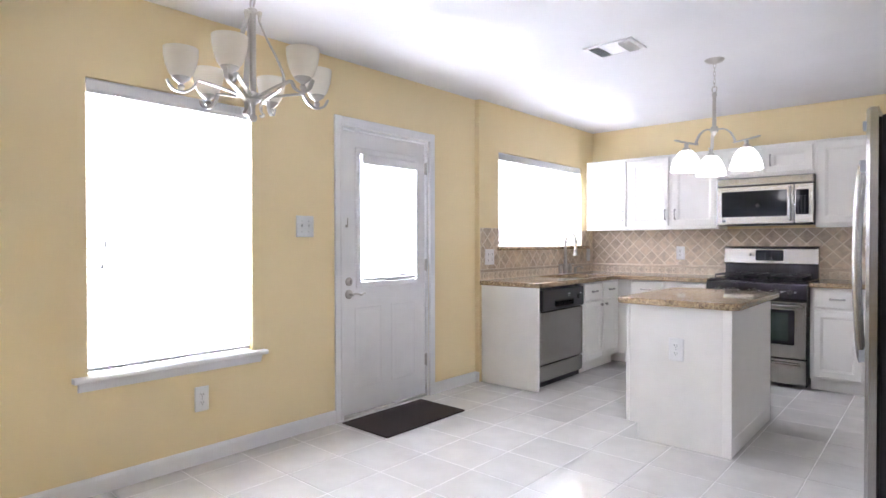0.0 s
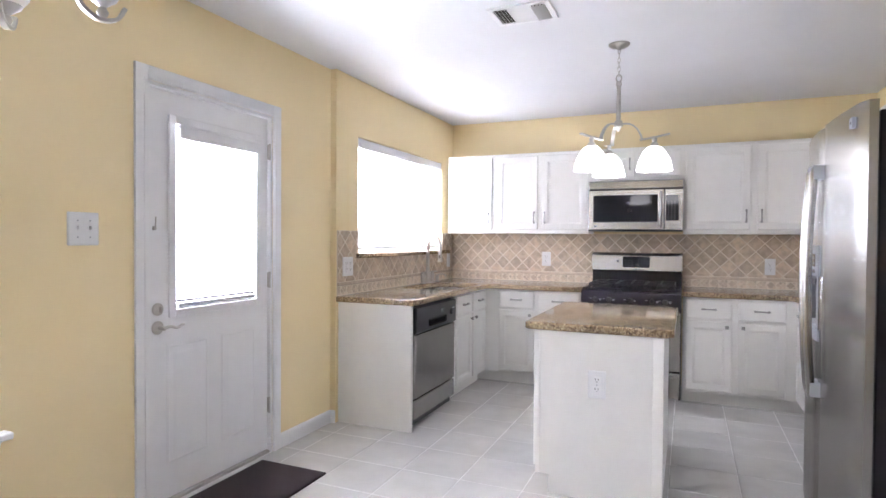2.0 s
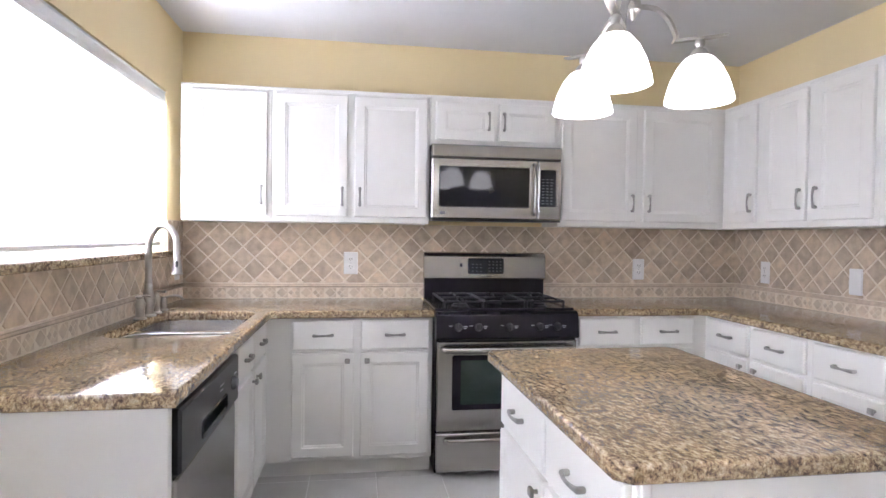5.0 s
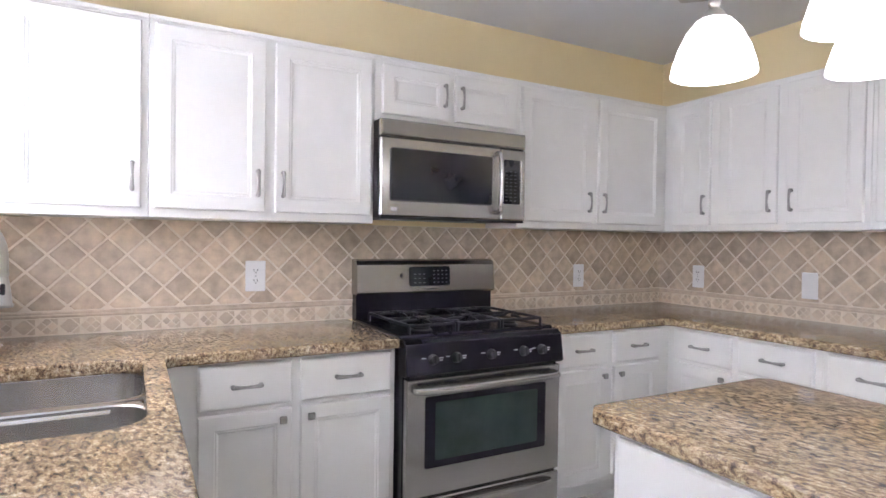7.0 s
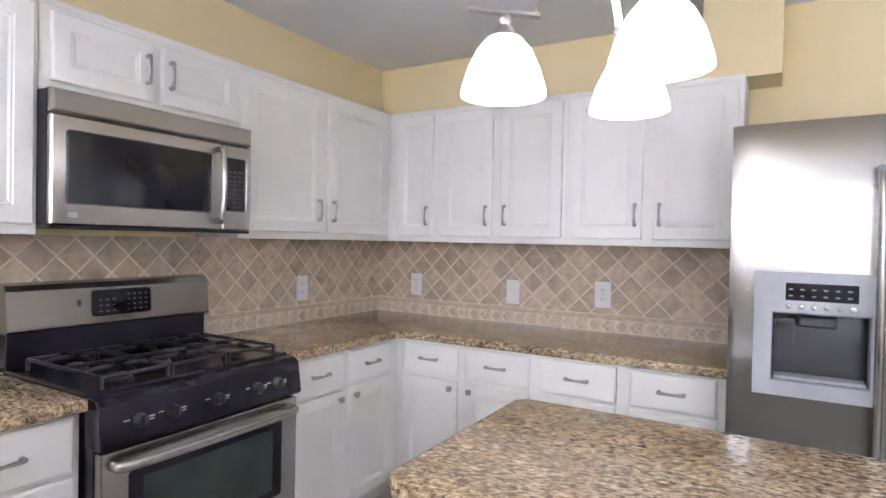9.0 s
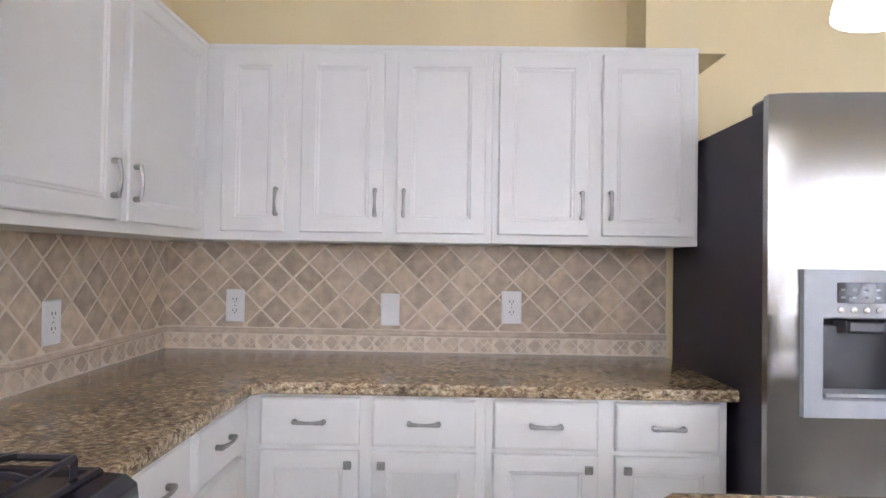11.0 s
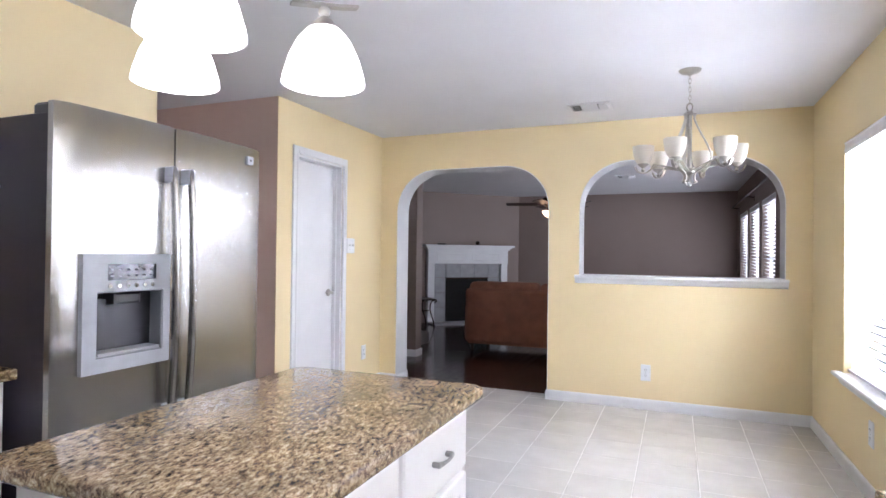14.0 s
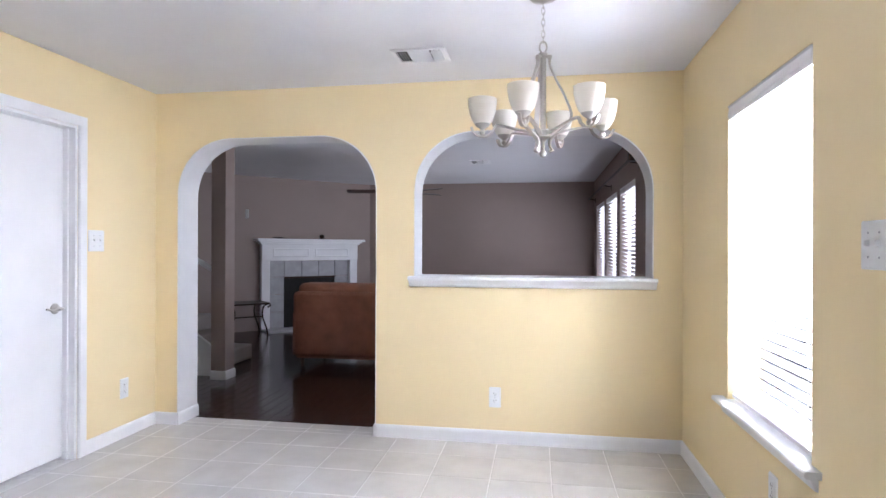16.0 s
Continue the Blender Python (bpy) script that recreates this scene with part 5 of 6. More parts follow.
def chandelier():
    X, Y = 0.94, 1.258
    c = thing("chandelier", (X, Y, CEIL), "six-light brushed nickel chandelier with alabaster glass cups, unlit", "chandelier")
    dz = -0.034
    T = Matrix.Translation((X, Y, dz))
    part("canopy", moved(lathe([(0.068, 0), (0.068, -0.006), (0.055, -0.018), (0.022, -0.028), (0.008, -0.036)], 26), Matrix.Translation((X, Y, CEIL))), NICKEL, c, smooth=True)
    chain(X, Y, 2.335 + dz, CEIL - 0.03, c)
    part("loop", sweep([(X + 0.017 * math.cos(a), Y, 2.315 + dz + 0.026 * math.sin(a)) for a in [2 * math.pi * k / 14 for k in range(15)]], 0.0045, seg=8), NICKEL, c, smooth=True)
    part("stem", moved(lathe([(0.008, 2.292), (0.02, 2.285), (0.022, 2.27), (0.014, 2.262), (0.0135, 1.93), (0.03, 1.925), (0.036, 1.915), (0.036, 1.895), (0.018, 1.885), (0.009, 1.87), (0.009, 1.835), (0.015, 1.828), (0.017, 1.816), (0.012, 1.806), (0.003, 1.802)], 20), T), NICKEL, c, smooth=True)
    for a in (12.6, 132.6, 252.6):
        k, s = math.cos(radians(a + 30)), math.sin(radians(a + 30))
        q = lambda r, z: (X + k * r, Y + s * r, z + dz)
        st = part("harp_strap", sweep(smooth_path([q(0.018, 2.262), q(0.034, 2.268), q(0.03, 2.235), q(0.06, 2.16), q(0.105, 2.07), q(0.132, 1.995), q(0.122, 1.95), q(0.075, 1.915), q(0.038, 1.885), q(0.034, 1.85), q(0.045, 1.832), q(0.03, 1.825)], 5), 0.0125, 0.0035, square=True), NICKEL, c, "flat curved nickel strap")
        part("scroll_bead", moved(lathe([(0.001, -0.008), (0.008, -0.003), (0.008, 0.003), (0.001, 0.008)], 10), Matrix.Translation(q(0.034, 2.268))), NICKEL, st, smooth=True)
    for j in range(6):
        a = 12.6 + 60 * j
        k, s = math.cos(radians(a)), math.sin(radians(a))
        q = lambda r, z: (X + k * r, Y + s * r, z + dz)
        arm = part("arm", sweep(smooth_path([q(0.025, 1.905), q(0.12, 1.93), q(0.21, 1.948), q(0.225, 1.94), q(0.24, 1.915), q(0.275, 1.895), q(0.315, 1.905), q(0.335, 1.938)], 6), 0.008, 0.0045, square=True), NICKEL, c, "flat hooked nickel arm")
        sx, sy = X + k * 0.283, Y + s * 0.283
        part("cup", moved(lathe([(0.004, 1.9), (0.011, 1.905), (0.014, 1.915), (0.008, 1.926), (0.014, 1.932), (0.032, 1.945), (0.037, 1.958), (0.034, 1.959)], 20), Matrix.Translation((sx, sy, dz))), NICKEL, arm, smooth=True)
        part("glass", moved(lathe([(0.004, 1.95), (0.036, 1.953), (0.048, 1.97), (0.06, 2.005), (0.066, 2.04), (0.067, 2.068), (0.063, 2.068), (0.062, 2.04), (0.056, 2.007), (0.044, 1.974), (0.03, 1.96), (0.004, 1.957)], 28), Matrix.Translation((sx, sy, dz))), OPAL, c, "white alabaster glass cup", smooth=True)


chandelier()


def ceiling_vent(x0, x1, y0, y1, split, label):
    v = thing("ceiling_vent", ((x0 + x1) / 2, (y0 + y1) / 2, CEIL), label, "vent", "ceiling vents")
    part("backing", box(x0 + 0.02, x1 - 0.02, y0 + 0.02, y1 - 0.02, CEIL - 0.003, CEIL - 0.001), SLOT, v)
    fr = bmesh.new()
    for d in ((x0, x1, y0, y0 + 0.028), (x0, x1, y1 - 0.028, y1), (x0, x0 + 0.028, y0 + 0.028, y1 - 0.028), (x1 - 0.028, x1, y0 + 0.028, y1 - 0.028)):
        box(*d, CEIL - 0.011, CEIL, 0.003, bm=fr)
    part("frame", fr, TRIM, v)
    groups = [(x0 + 0.03, x0 + 0.1, 55), (x1 - 0.1, x1 - 0.03, -55)] if split else [(x0 + 0.03, x0 + 0.09, 50), (x0 + 0.1, x1 - 0.1, 0), (x1 - 0.09, x1 - 0.03, -50)]
    for a, b, tilt in groups:
        if tilt:
            for k in range(4):
                xx = a + (b - a) * (k + 0.5) / 4
                part("slat", moved(box(-0.011, 0.011, y0 + 0.03, y1 - 0.03, -0.0008, 0.0008), pose(xx, 0, CEIL - 0.012, 0, tilt, 0)), TRIM, v)
        else:
            for k in range(9):
                yy = y0 + 0.035 + k * (y1 - y0 - 0.07) / 8
                part("slat", moved(box(a, b, -0.009, 0.009, -0.0008, 0.0008), pose(0, yy, CEIL - 0.011, 35, 0, 0)), TRIM, v)
    if split:
        part("middle_plate", box(x0 + 0.1, x1 - 0.1, y0 + 0.028, y1 - 0.028, CEIL - 0.009, CEIL - 0.003, 0.002), TRIM, v)


ceiling_vent(1.385, 1.715, 3.38, 3.63, True, "white metal ceiling register")
ceiling_vent(1.5, 1.83, 0.44, 0.68, False, "white metal ceiling register near the archway")
ceiling_vent(1.59, 1.87, -3.86, -3.56, False, "white metal living room register")

# ---------------------------------------------------------------- living room
single("wall_living_west", holes_wall(-6.3, -SD, 0, CEIL, LWINS, -0.14, 0, facing((0, 0, 0), "+x")), TAUPE, "taupe painted wall with three windows", "wall", kind="structure")
single("wall_living_south", box(-0.14, 7.2, -6.35, -6.2, 0, CEIL), TAUPE, "taupe painted far wall", "wall", kind="structure")
single("wall_living_east", box(7.1, 7.2, -6.2, 0, 0, CEIL), TAUPE, "taupe painted wall by the stairs", "wall", kind="structure")
single("wall_living_back", box(CX + 0.13, 7.1, -0.1, 0.0, 0, CEIL), TAUPE, "taupe painted wall beside the archway", "wall", kind="structure")
single("wall_living_north", box(0, 0.2, -SD - 0.004, -SD, 0, CEIL), TAUPE, "taupe painted wall end", "wall", kind="structure")
# the corner fireplace's slanting wall runs at 45 degrees
slant = box(-1.6, 3.0, -0.12, 0, 0, CEIL)
single("wall_fireplace", moved(slant, pose(4.84, -5.37, 0, 0, 0, 45)), TAUPE, "taupe painted slanting fireplace wall", "wall", kind="structure")


def fireplace():
    f = thing("fireplace", (4.84, -5.37, 0), "white mantel fireplace with grey tile surround", "fireplace", rz=45)
    L = dict(local=True)
    part("leg", box(-0.86, -0.72, 0, 0.1, 0, 1.2, 0.006), TRIM, f, **L)
    part("leg", box(0.72, 0.86, 0, 0.1, 0, 1.2, 0.006), TRIM, f, **L)
    fz = part("frieze", box(-0.86, 0.86, 0, 0.12, 1.14, 1.43, 0.006), TRIM, f, **L)
    for a, b in ((-0.68, -0.05), (0.05, 0.68)):
        part("frieze_panel", moved(rings(a, b, 1.2, 1.35, [(0, 0.118), (0, 0.124), (0.02, 0.13), (0.03, 0.124), (0.05, 0.124)]), Matrix(((-1, 0, 0, 0), (0, 0, 1, 0), (0, 1, 0, 0), (0, 0, 0, 1)))), TRIM, fz, **L)
    mo = bmesh.new()
    for k, (w, d, z0, z1) in enumerate(((0.89, 0.15, 1.41, 1.44), (0.92, 0.18, 1.44, 1.465), (0.96, 0.22, 1.465, 1.505))):
        box(-w, w, 0, d, z0, z1, 0.004, bm=mo)
    part("mantel_shelf", mo, TRIM, f, **L)
    for a, b, c, d in ([(-0.72, -0.46, z, z + 0.285) for z in (0, 0.29, 0.58, 0.87)] + [(0.46, 0.72, z, z + 0.285) for z in (0, 0.29, 0.58, 0.87)] + [(x, x + 0.3, 0.87, 1.135) for x in (-0.455, -0.15, 0.155)]):
        part("tile", box(a + 0.002, b - 0.002, 0, 0.03, c + 0.001, d - 0.002, 0.003, 1), SLATE, f, **L)
    part("firebox", box(-0.46, 0.46, 0.0, 0.012, 0.0, 0.87), FBOX, f, "flat black firebox panel", **L)
    part("screen_rail", box(-0.46, 0.46, 0.012, 0.03, 0.84, 0.87, 0.003), BRONZE, f, **L)
    part("hearth", box(-0.86, 0.86, 0.1, 0.5, 0, 0.03, 0.006), SLATE, f, "grey tile hearth", **L)


fireplace()
single("mantel_clock", moved(lathe([(0.05, 0), (0.05, 0.01), (0.035, 0.02), (0.045, 0.05), (0.03, 0.075), (0.005, 0.08)], 14), Matrix.Translation((4.62, -5.38, 1.505))), BRONZE, "small dark trinket on the mantel", "ornament", smooth=True)
single("mantel_dish", moved(lathe([(0.05, 0), (0.09, 0.02), (0.088, 0.022), (0.04, 0.006)], 16), Matrix.Translation((5.2, -4.93, 1.505))), BRONZE, "small dark dish on the mantel", "ornament", smooth=True)


def sofa():
    s = thing("sofa", (2.68, -2.55, 0), "rust-coloured upholstered sofa seen from behind", "sofa")
    x0, x1, yb = 1.66, 3.70, -2.1
    part("backrest", bevelled(box(x0 + 0.02, x1 - 0.02, yb - 0.26, yb, 0.13, 0.86), 0.045, 3), SOFA, s, smooth=True)
    for a, b in ((x0 + 0.05, (x0 + x1) / 2 - 0.01), ((x0 + x1) / 2 + 0.01, x1 - 0.05)):
        part("back_cushion", bevelled(box(a, b, yb - 0.36, yb - 0.05, 0.45, 0.95), 0.07, 3), SOFA, s, smooth=True)
        part("seat_cushion", bevelled(box(a, b, yb - 0.88, yb - 0.27, 0.3, 0.48), 0.05, 3), SOFA, s, smooth=True)
    for a, b in ((x0, x0 + 0.2), (x1 - 0.2, x1)):
        part("arm", bevelled(box(a, b, yb - 0.92, yb - 0.02, 0.13, 0.64), 0.05, 3), SOFA, s, smooth=True)
    part("base", bevelled(box(x0 + 0.05, x1 - 0.05, yb - 0.88, yb - 0.03, 0.11, 0.32), 0.015), SOFA, s)
    for x in (x0 + 0.1, x1 - 0.1):
        for y in (yb - 0.82, yb - 0.1):
            part("leg", moved(lathe([(0.018, 0), (0.028, 0.12)], 12), Matrix.Translation((x, y, 0))), FANW, s)


sofa()


def side_table():
    t = thing("side_table", (5.4, -4.2, 0), "low table with scrolled iron legs", "table", rz=45)
    L = dict(local=True)
    part("tabletop", rings(-0.32, 0.32, -0.28, 0.28, [(0, 0.49), (0, 0.505), (0.01, 0.512)], 0.05, 4), BRONZE, t, **L)
    for a in (-0.24, 0.24):
        for b in (-0.2, 0.2):
            sx, sy = (1 if a > 0 else -1), (1 if b > 0 else -1)
            part("leg", sweep(smooth_path([(a + 0.05 * sx, b, 0.44), (a + 0.09 * sx, b, 0.47), (a + 0.05 * sx, b, 0.49), (a - 0.02 * sx, b, 0.44), (a - 0.03 * sx, b, 0.3), (a + 0.03 * sx, b, 0.12), (a + 0.05 * sx, b, 0.0)], 5), 0.012, seg=8), BRONZE, t, smooth=True, **L)
    part("stretcher", sweep([(-0.26, 0, 0.28), (0.26, 0, 0.28)], 0.01, seg=8), BRONZE, t, **L)


side_table()


def ceiling_fan():
    f = thing("ceiling_fan", (2.78, -3.4, CEIL), "dark bronze ceiling fan with a lit bowl lamp", "ceiling fan")
    T = Matrix.Translation((2.78, -3.4, 0))
    part("downrod", moved(lathe([(0.07, 2.52), (0.07, 2.5), (0.03, 2.46), (0.013, 2.45), (0.013, 2.24)], 18), T), BRONZE, f, smooth=True)
    part("motor", moved(lathe([(0.03, 2.25), (0.08, 2.23), (0.13, 2.19), (0.135, 2.12), (0.1, 2.07), (0.06, 2.05), (0.06, 2.0)], 24), T), BRONZE, f, smooth=True)
    part("lamp_bowl", moved(lathe([(0.06, 2.0), (0.125, 1.995), (0.13, 1.98), (0.1, 1.93), (0.05, 1.9), (0.004, 1.895)], 22), T), FANL, f, "lit amber glass bowl", smooth=True)
    for k in range(5):
        bm = rings(0.2, 0.68, -0.065, 0.065, [(0, -0.004), (0, 0.004)], 0.035, 4)
        joined(bm, box(0.1, 0.26, -0.02, 0.02, -0.008, 0.0))
        part("blade", moved(bm, pose(2.78, -3.4, 2.1, 0, 0, 72 * k + 11) @ pose(0, 0, 0, 12, 0, 0)), FANW, f, "dark wooden fan blade")


ceiling_fan()
rod = thing("curtain_rod", (0.1, -3.8, 2.2), "black curtain rod above the living room windows", "curtain rod")
part("pole", sweep([(0.1, -1.55, 2.2), (0.1, -6.05, 2.2)], 0.014, seg=10), BRONZE, rod)
part("finial", bevelled(box(0.06, 0.14, -1.57, -1.49, 2.16, 2.24), 0.01), BRONZE, rod)
for y in (-1.75, -3.85, -5.9):
    part("bracket", joined(sweep([(0.0, y, 2.17), (0.1, y, 2.19)], 0.008, seg=8), box(0.0, 0.008, y - 0.015, y + 0.015, 2.12, 2.2)), BRONZE, rod)
single("stair_wall_end", box(4.1, 4.26, -1.6, -1.42, 0, CEIL, 0.004, 1), TAUPE, "taupe wall end beside the stairs", "wall", kind="structure")
baseboard((4.1, -1.42, 0), (4.26, -1.42, 0), (0, 1, 0))
baseboard((4.1, -1.6, 0), (4.1, -1.406, 0), (-1, 0, 0))
plate((5.6, -4.608, 1.9), "+y", 1, "blank", "small white wall sensor")
stair = thing("staircase", (4.7, -1.5, 0), "carpeted stairs with a white stringer", "stairs", kind="structure")
for k in range(9):
    part("step", bevelled(box(4.40 + 0.26 * k, 4.70 + 0.26 * k, -2.55, -1.6, 0.0 if k < 3 else 0.18 * (k - 1), 0.18 * (k + 1)), 0.02), CARPET, stair)
st = bmesh.new()
pts = [(4.32, 0), (4.32, 0.3), (6.9, 2.1), (6.9, 1.6), (4.75, 0.0)]
la, lb = [[st.verts.new((x, y, z)) for x, z in pts] for y in (-1.6, -1.56)]
for j in range(5):
    st.faces.new((la[j], la[(j + 1) % 5], lb[(j + 1) % 5], lb[j]))
st.faces.new(la)
st.faces.new(lb[::-1])
part("stringer", st, TRIM, stair, "white stringer board")
part("handrail", sweep([(4.3, -1.58, 1.1), (6.9, -1.58, 2.45)], 0.025, 0.03, seg=8), TRIM, stair, "white handrail")

# ---------------------------------------------------------------- backsplash tiles
def tile_mesh(poly, t, name, material, gap=0.0042):
    """One tumbled tile from a convex outline: shrunk by the joint, with a softened edge."""
    c = sum((Vector(p) for p in poly), Vector((0, 0))) / len(poly)
    bm, loops = bmesh.new(), []
    for shrink, h in ((gap, 0.0), (gap, t * 0.55), (gap + 0.0025, t)):
        loop = []
        for x, y in poly:
            d = Vector((x, y)) - c
            k = max(0.1, 1 - shrink / max(d.length * 0.7, 1e-4))
            loop.append(bm.verts.new((*(c + d * k), h)))
        loops.append(loop)
    n = len(poly)
    for la, lb in zip(loops, loops[1:]):
        for i in range(n):
            bm.faces.new((la[i], la[(i + 1) % n], lb[(i + 1) % n], lb[i]))
    bm.faces.new(loops[-1])
    bmesh.ops.recalc_face_normals(bm, faces=bm.faces)
    me = bpy.data.meshes.new(name)
    bm.to_mesh(me)
    bm.free()
    me.materials.append(material)
    return me


def clip(poly, x0, x1, y0, y1):
    for axis, lim, sgn in ((0, x0, 1), (0, x1, -1), (1, y0, 1), (1, y1, -1)):
        out = []
        for i in range(len(poly)):
            a, b = poly[i], poly[(i + 1) % len(poly)]
            da, db = sgn * (a[axis] - lim), sgn * (b[axis] - lim)
            if da >= 0:
                out.append(a)
            if da * db < 0:
                f = da / (da - db)
                out.append((a[0] + f * (b[0] - a[0]), a[1] + f * (b[1] - a[1])))
        poly = out
        if len(poly) < 3:
            return []
    return poly


def area(p):
    return abs(sum(p[i][0] * p[(i + 1) % len(p)][1] - p[(i + 1) % len(p)][0] * p[i][1] for i in range(len(p)))) / 2


FULL = {}


def diamonds(parent, m, rects, diag, u_off, v_off, material, t, limit=0.00035):
    h = diag / 2
    for u0, u1, v0, v1 in rects:
        for i in range(int((u0 - u_off) / h) - 2, int((u1 - u_off) / h) + 3):
            for j in range(int((v0 - v_off) / h) - 2, int((v1 - v_off) / h) + 3):
                if (i + j) % 2:
                    continue
                cx, cy = u_off + i * h, v_off + j * h
                poly = [(cx + h, cy), (cx, cy + h), (cx - h, cy), (cx, cy - h)]
                cut = clip(poly, u0, u1, v0, v1)
                if len(cut) < 3 or area(cut) < limit:
                    continue
                if len(cut) == 4 and area(cut) > 0.99 * area(poly):
                    key = (diag, material.name)
                    if key not in FULL:
                        FULL[key] = tile_mesh([(h, 0), (0, h), (-h, 0), (0, -h)], t, "tile", material)
                    o = new("tile", FULL[key])
                    o.parent = parent
                    o.matrix_local = m @ Matrix.Translation((cx, cy, random.uniform(-0.0006, 0.0006))) @ Matrix.Rotation(radians(random.uniform(-0.8, 0.8)), 4, "Z")
                else:
                    c = sum((Vector(p) for p in cut), Vector((0, 0))) / len(cut)
                    o = new("tile", tile_mesh([(x - c.x, y - c.y) for x, y in cut], t, "tile", material))
                    o.parent = parent
                    o.matrix_local = m @ Matrix.Translation((c.x, c.y, 0))


RAILP = [(0, 0), (0.008, 0.001), (0.014, 0.006), (0.014, 0.011), (0.010, 0.014), (0.012, 0.019), (0.008, 0.024), (0, 0.025)]


def backsplash(name, way, wall, u0, u1, rects, label):
    """Grout bed, rail moulding, large diamond tiles above it and small ones below."""
    origin = {"-y": (0, wall, 0), "+x": (wall, 0, 0), "-x": (wall, 0, 0)}[way]
    m = facing(origin, way)
    b = thing(name, (0, 0, 0), label, "backsplash", kind="structure")
    bed = bmesh.new()
    for r in rects + [(u0, u1, ZC, 0.99)]:
        joined(bed, moved(rings(*r, [(0, 0.0005), (0, 0.0072)]), m))
    part("grout_bed", bed, GROUT, b)
    p0, p1 = m @ Vector((u0, 0.977, 0.004)), m @ Vector((u1, 0.977, 0.004))
    part("rail_moulding", moulding(RAILP, p0, p1, {"-y": (0, -1, 0), "+x": (1, 0, 0), "-x": (-1, 0, 0)}[way]), TRAVL, b, "pale stone rail moulding")
    return b, m @ Matrix.Translation((0, 0, 0.0035))


ZT = 1.378
bn, mn = backsplash("backsplash_north", "-y", NY, KX, EX, [(KX, EX, 0.99, ZT)], "tumbled travertine diamond backsplash behind the range")
be, me_ = backsplash("backsplash_east", "-x", EX, -NY, -3.965, [(-NY, -3.965, 0.99, ZT)], "tumbled travertine diamond backsplash beside the refrigerator")
WR = [(3.99, 4.272, 0.99, ZT), (4.272, 5.876, 0.99, 1.172), (5.876, NY, 0.99, ZT)]
bw, mw = backsplash("backsplash_west", "+x", KX, 3.99, NY, WR, "tumbled travertine diamond backsplash around the sink window")
diamonds(bn, mn, [(KX, EX, 1.004, ZT)], 0.138, 0.632, 1.228, TRAV, 0.006)
diamonds(be, me_, [(-NY, -3.965, 1.004, ZT)], 0.138, -5.801, 1.222, TRAV, 0.006)
diamonds(bw, mw, [(3.99, 4.272, 1.004, ZT), (4.272, 5.876, 1.004, 1.172), (5.876, NY - 0.006, 1.004, ZT)], 0.138, NY, 1.225, TRAV, 0.006)


def border(parent, m, u0, u1):
    """Border strip: squares on their point, whole or split in four, over the worktop."""
    polys, z0, z1 = [], ZC + 0.005, 0.974
    d = 0.074
    zc, i, u = (z0 + z1) / 2, 0, u0
    while u < u1 + d:
        c = u
        if i % 2 == 0:
            polys.append([(c + d / 2, zc), (c, zc + d / 2), (c - d / 2, zc), (c, zc - d / 2)])
        else:
            s = d / 4
            for a in range(2):
                for b in range(2):
                    cx, cz = c + (a - b) * s, zc + (a + b - 1) * s
                    polys.append([(cx + s, cz), (cx, cz + s), (cx - s, cz), (cx, cz - s)])
        for sg in (-1, 1):
            polys.append([(c + d / 2, zc + sg * d / 2 - sg * d / 2 * 0), (c + d, zc + sg * d / 2), (c, zc + sg * d / 2), (c + d / 2, zc)])
        u += d
        i += 1
    bm = bmesh.new()
    for p in polys:
        q = []
        for pt in p:
            if not q or (Vector(pt) - Vector(q[-1])).length > 1e-6:
                q.append(pt)
        q = clip(q, u0, u1, z0, z1)
        if len(q) < 3 or area(q) < 0.00003:
            continue
        c = sum((Vector(x) for x in q), Vector((0, 0))) / len(q)
        lo = [bm.verts.new((*(c + (Vector(x) - c) * 0.9), 0)) for x in q]
        hi = [bm.verts.new((*(c + (Vector(x) - c) * 0.86), 0.004)) for x in q]
        for k in range(len(q)):
            bm.faces.new((lo[k], lo[(k + 1) % len(q)], hi[(k + 1) % len(q)], hi[k]))
        bm.faces.new(hi)
    return moved(bm, m)


part("border_tiles", border(bn, mn, KX, EX), TRAVS, bn, "small pale border tiles", kind="stuff")
part("border_tiles", border(be, me_, -NY, -3.965), TRAVS, be, "small pale border tiles", kind="stuff")
part("border_tiles", border(bw, mw, 3.99, NY), TRAVS, bw, "small pale border tiles", kind="stuff")

TF = 0.0085
plate((1.08, NY - TF, 1.13), "-y", 1, "outlet", "white duplex outlet on the stone tiles", 0.076)
plate((3.018, NY - TF, 1.10), "-y", 1, "outlet", "white duplex outlet on the stone tiles")
plate((EX - TF, 5.845, 1.10), "-x", 1, "outlet", "white duplex outlet on the stone tiles")
plate((EX - TF, 5.165, 1.092), "-x", 1, "blank")
plate((EX - TF, 4.636, 1.11), "-x", 1, "outlet", "white duplex outlet on the stone tiles", 0.074)
plate((KX + TF, 4.12, 1.115), "+x", 2, "outlet", "white double outlet plate on the stone tiles")
plate((KX + TF, 6.03, 1.10), "+x", 1, "blank", "white plate on the stone tiles by the sink")

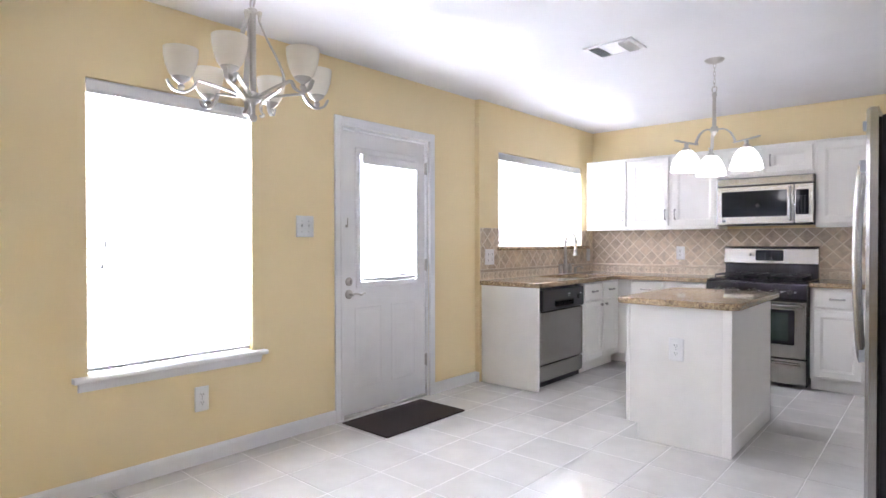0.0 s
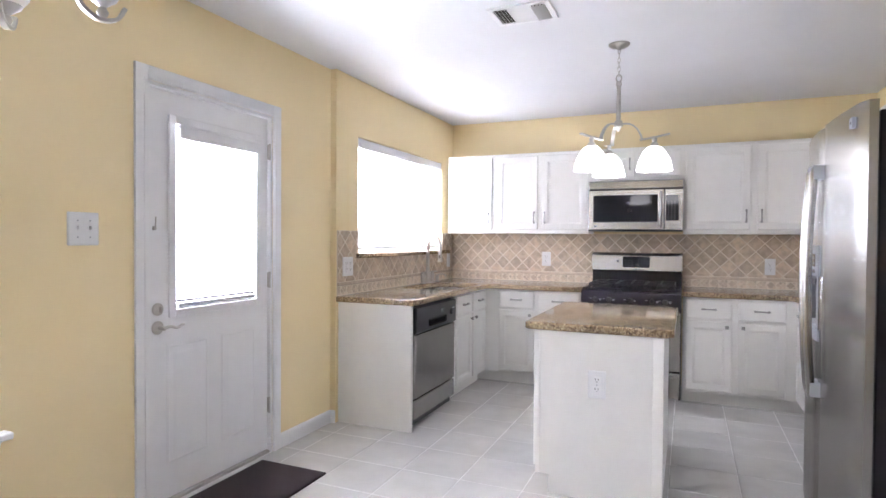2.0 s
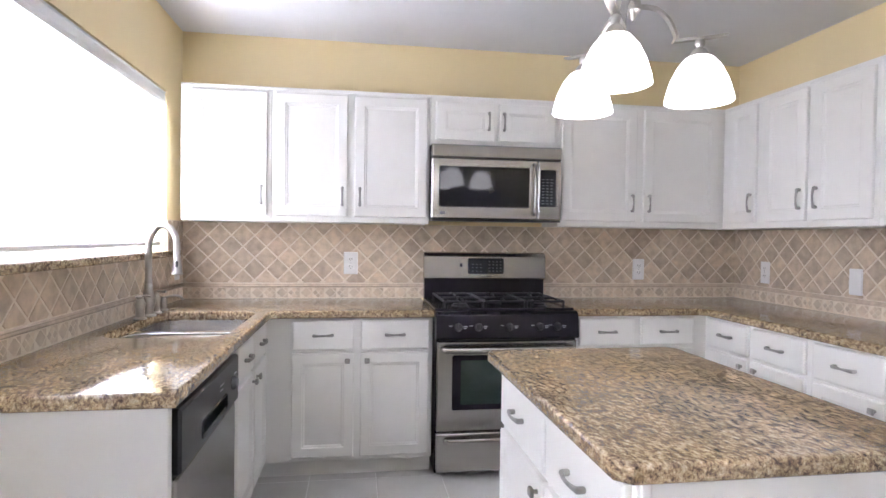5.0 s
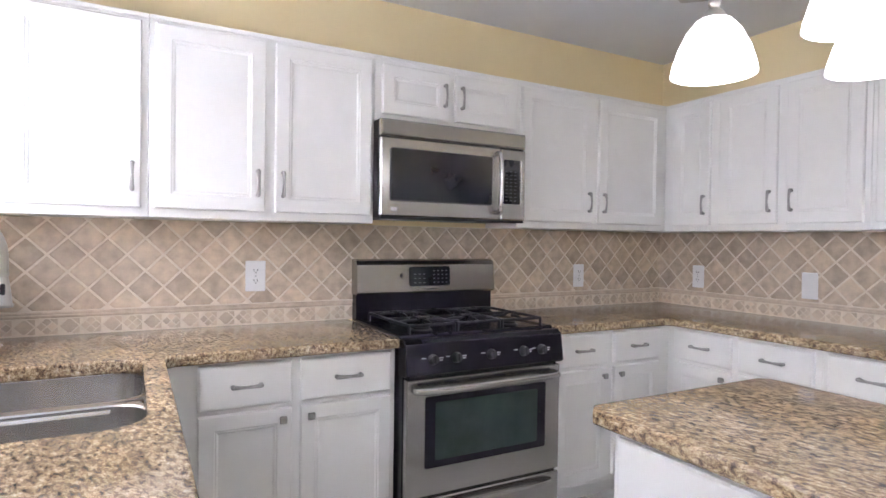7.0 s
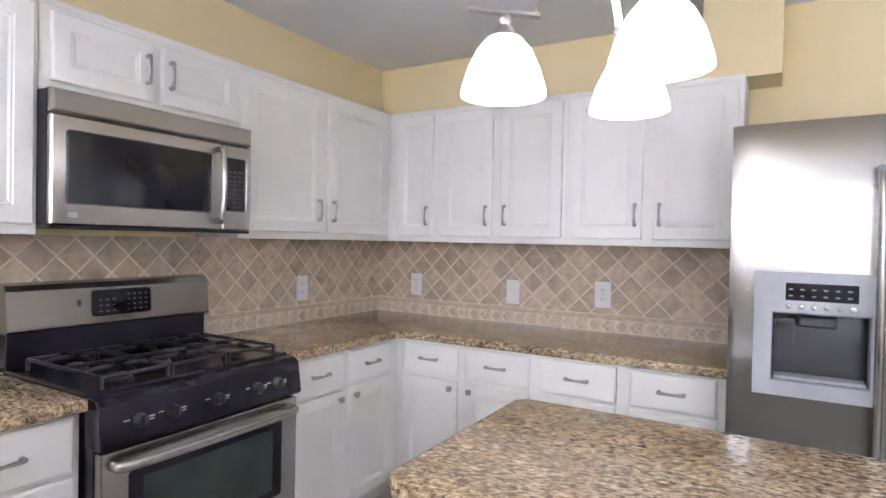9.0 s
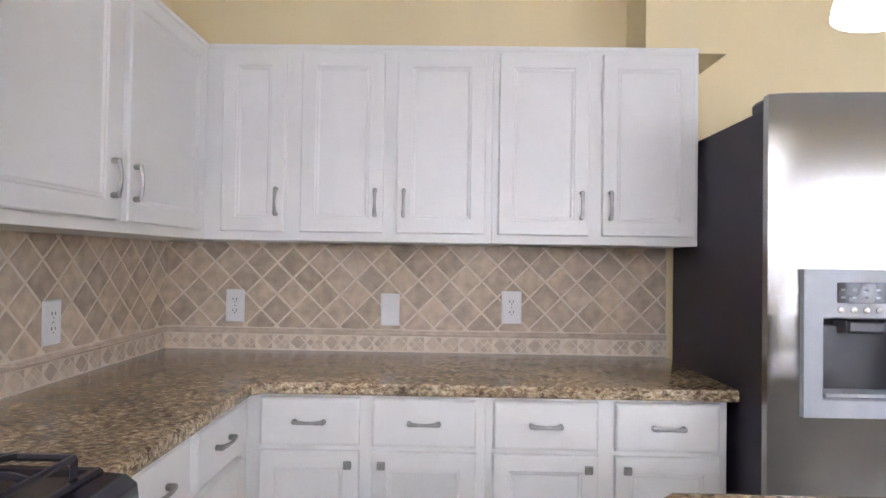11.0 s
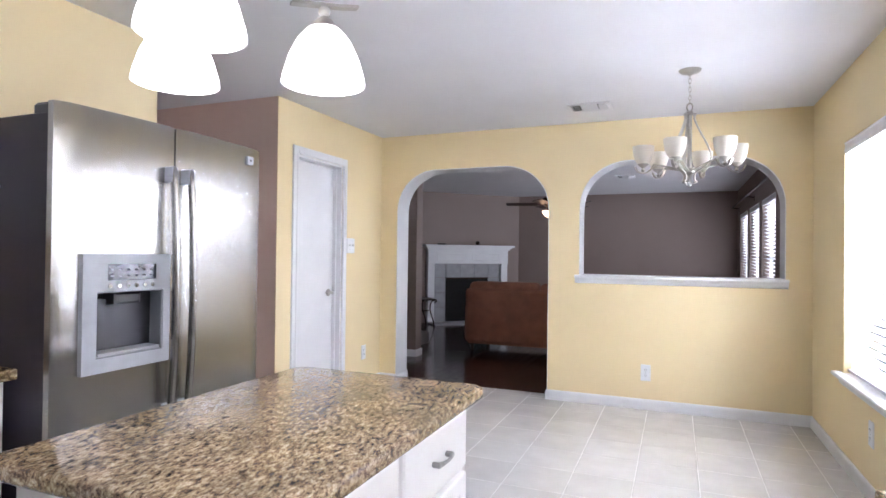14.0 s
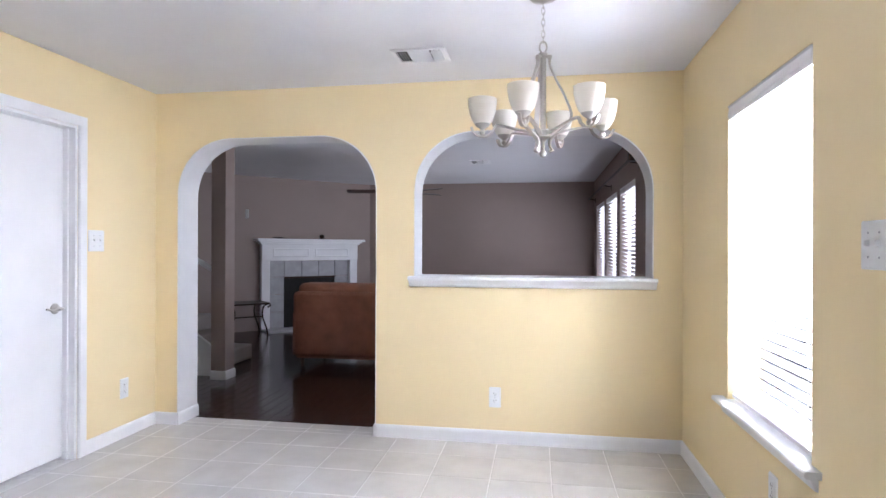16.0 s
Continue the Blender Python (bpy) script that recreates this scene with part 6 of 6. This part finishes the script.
# ---------------------------------------------------------------- floor tiles
floor_ob = bpy.data.objects["floor"]
PITCH, FX0, FY0 = 0.3525, 0.527, 0.28
FT = {}


def floor_tile(w, d):
    key = (round(w, 4), round(d, 4))
    if key not in FT:
        bm = rings(-w / 2, w / 2, -d / 2, d / 2, [(0.0025, -0.008), (0.0025, -0.002), (0.005, 0.0)])
        me = bpy.data.meshes.new("tile")
        bmesh.ops.recalc_face_normals(bm, faces=bm.faces)
        bm.to_mesh(me)
        bm.free()
        me.materials.append(TILE)
        FT[key] = me
    return FT[key]


def lay(x0, x1, y0, y1):
    i0, j0 = math.floor((x0 - FX0) / PITCH), math.floor((y0 - FY0) / PITCH)
    for i in range(i0, i0 + 40):
        a, b = max(FX0 + i * PITCH, x0), min(FX0 + (i + 1) * PITCH, x1)
        if b - a < 0.012:
            continue
        for j in range(j0, j0 + 40):
            c, d = max(FY0 + j * PITCH, y0), min(FY0 + (j + 1) * PITCH, y1)
            if d - c < 0.012:
                continue
            o = new("tile", floor_tile(b - a, d - c))
            o.parent = floor_ob
            o.matrix_local = Matrix.Translation(((a + b) / 2, (c + d) / 2, random.uniform(-0.0003, 0.0003)))


lay(WX, CX, 0.0, NY)
lay(ARCH[0], ARCH[1], -0.2, 0.0)
lay(CX, 4.9, 1.67, 2.86)

# ---------------------------------------------------------------- living room floor boards
bm = bmesh.new()
xx, rng = 0.0, random.Random(4)
while xx < 7.1:
    yy = -6.2 - rng.random()
    while yy < -0.2:
        ln = 0.6 + rng.random() * 0.9
        a, b = max(yy, -6.2), min(yy + ln, -0.2)
        if b - a > 0.02:
            q = [[bm.verts.new((x, y, z)) for x, y in ((xx + i, a + i), (xx + 0.105 - i, a + i), (xx + 0.105 - i, b - i), (xx + i, b - i))] for i, z in ((0.0006, -0.006), (0.0022, 0.0))]
            for k in range(4):
                bm.faces.new((q[0][k], q[0][(k + 1) % 4], q[1][(k + 1) % 4], q[1][k]))
            bm.faces.new(q[1])
        yy += ln
    xx += 0.105
part("plank_boards", bm, WOOD, wood_floor, "dark stained floor boards", kind="stuff")
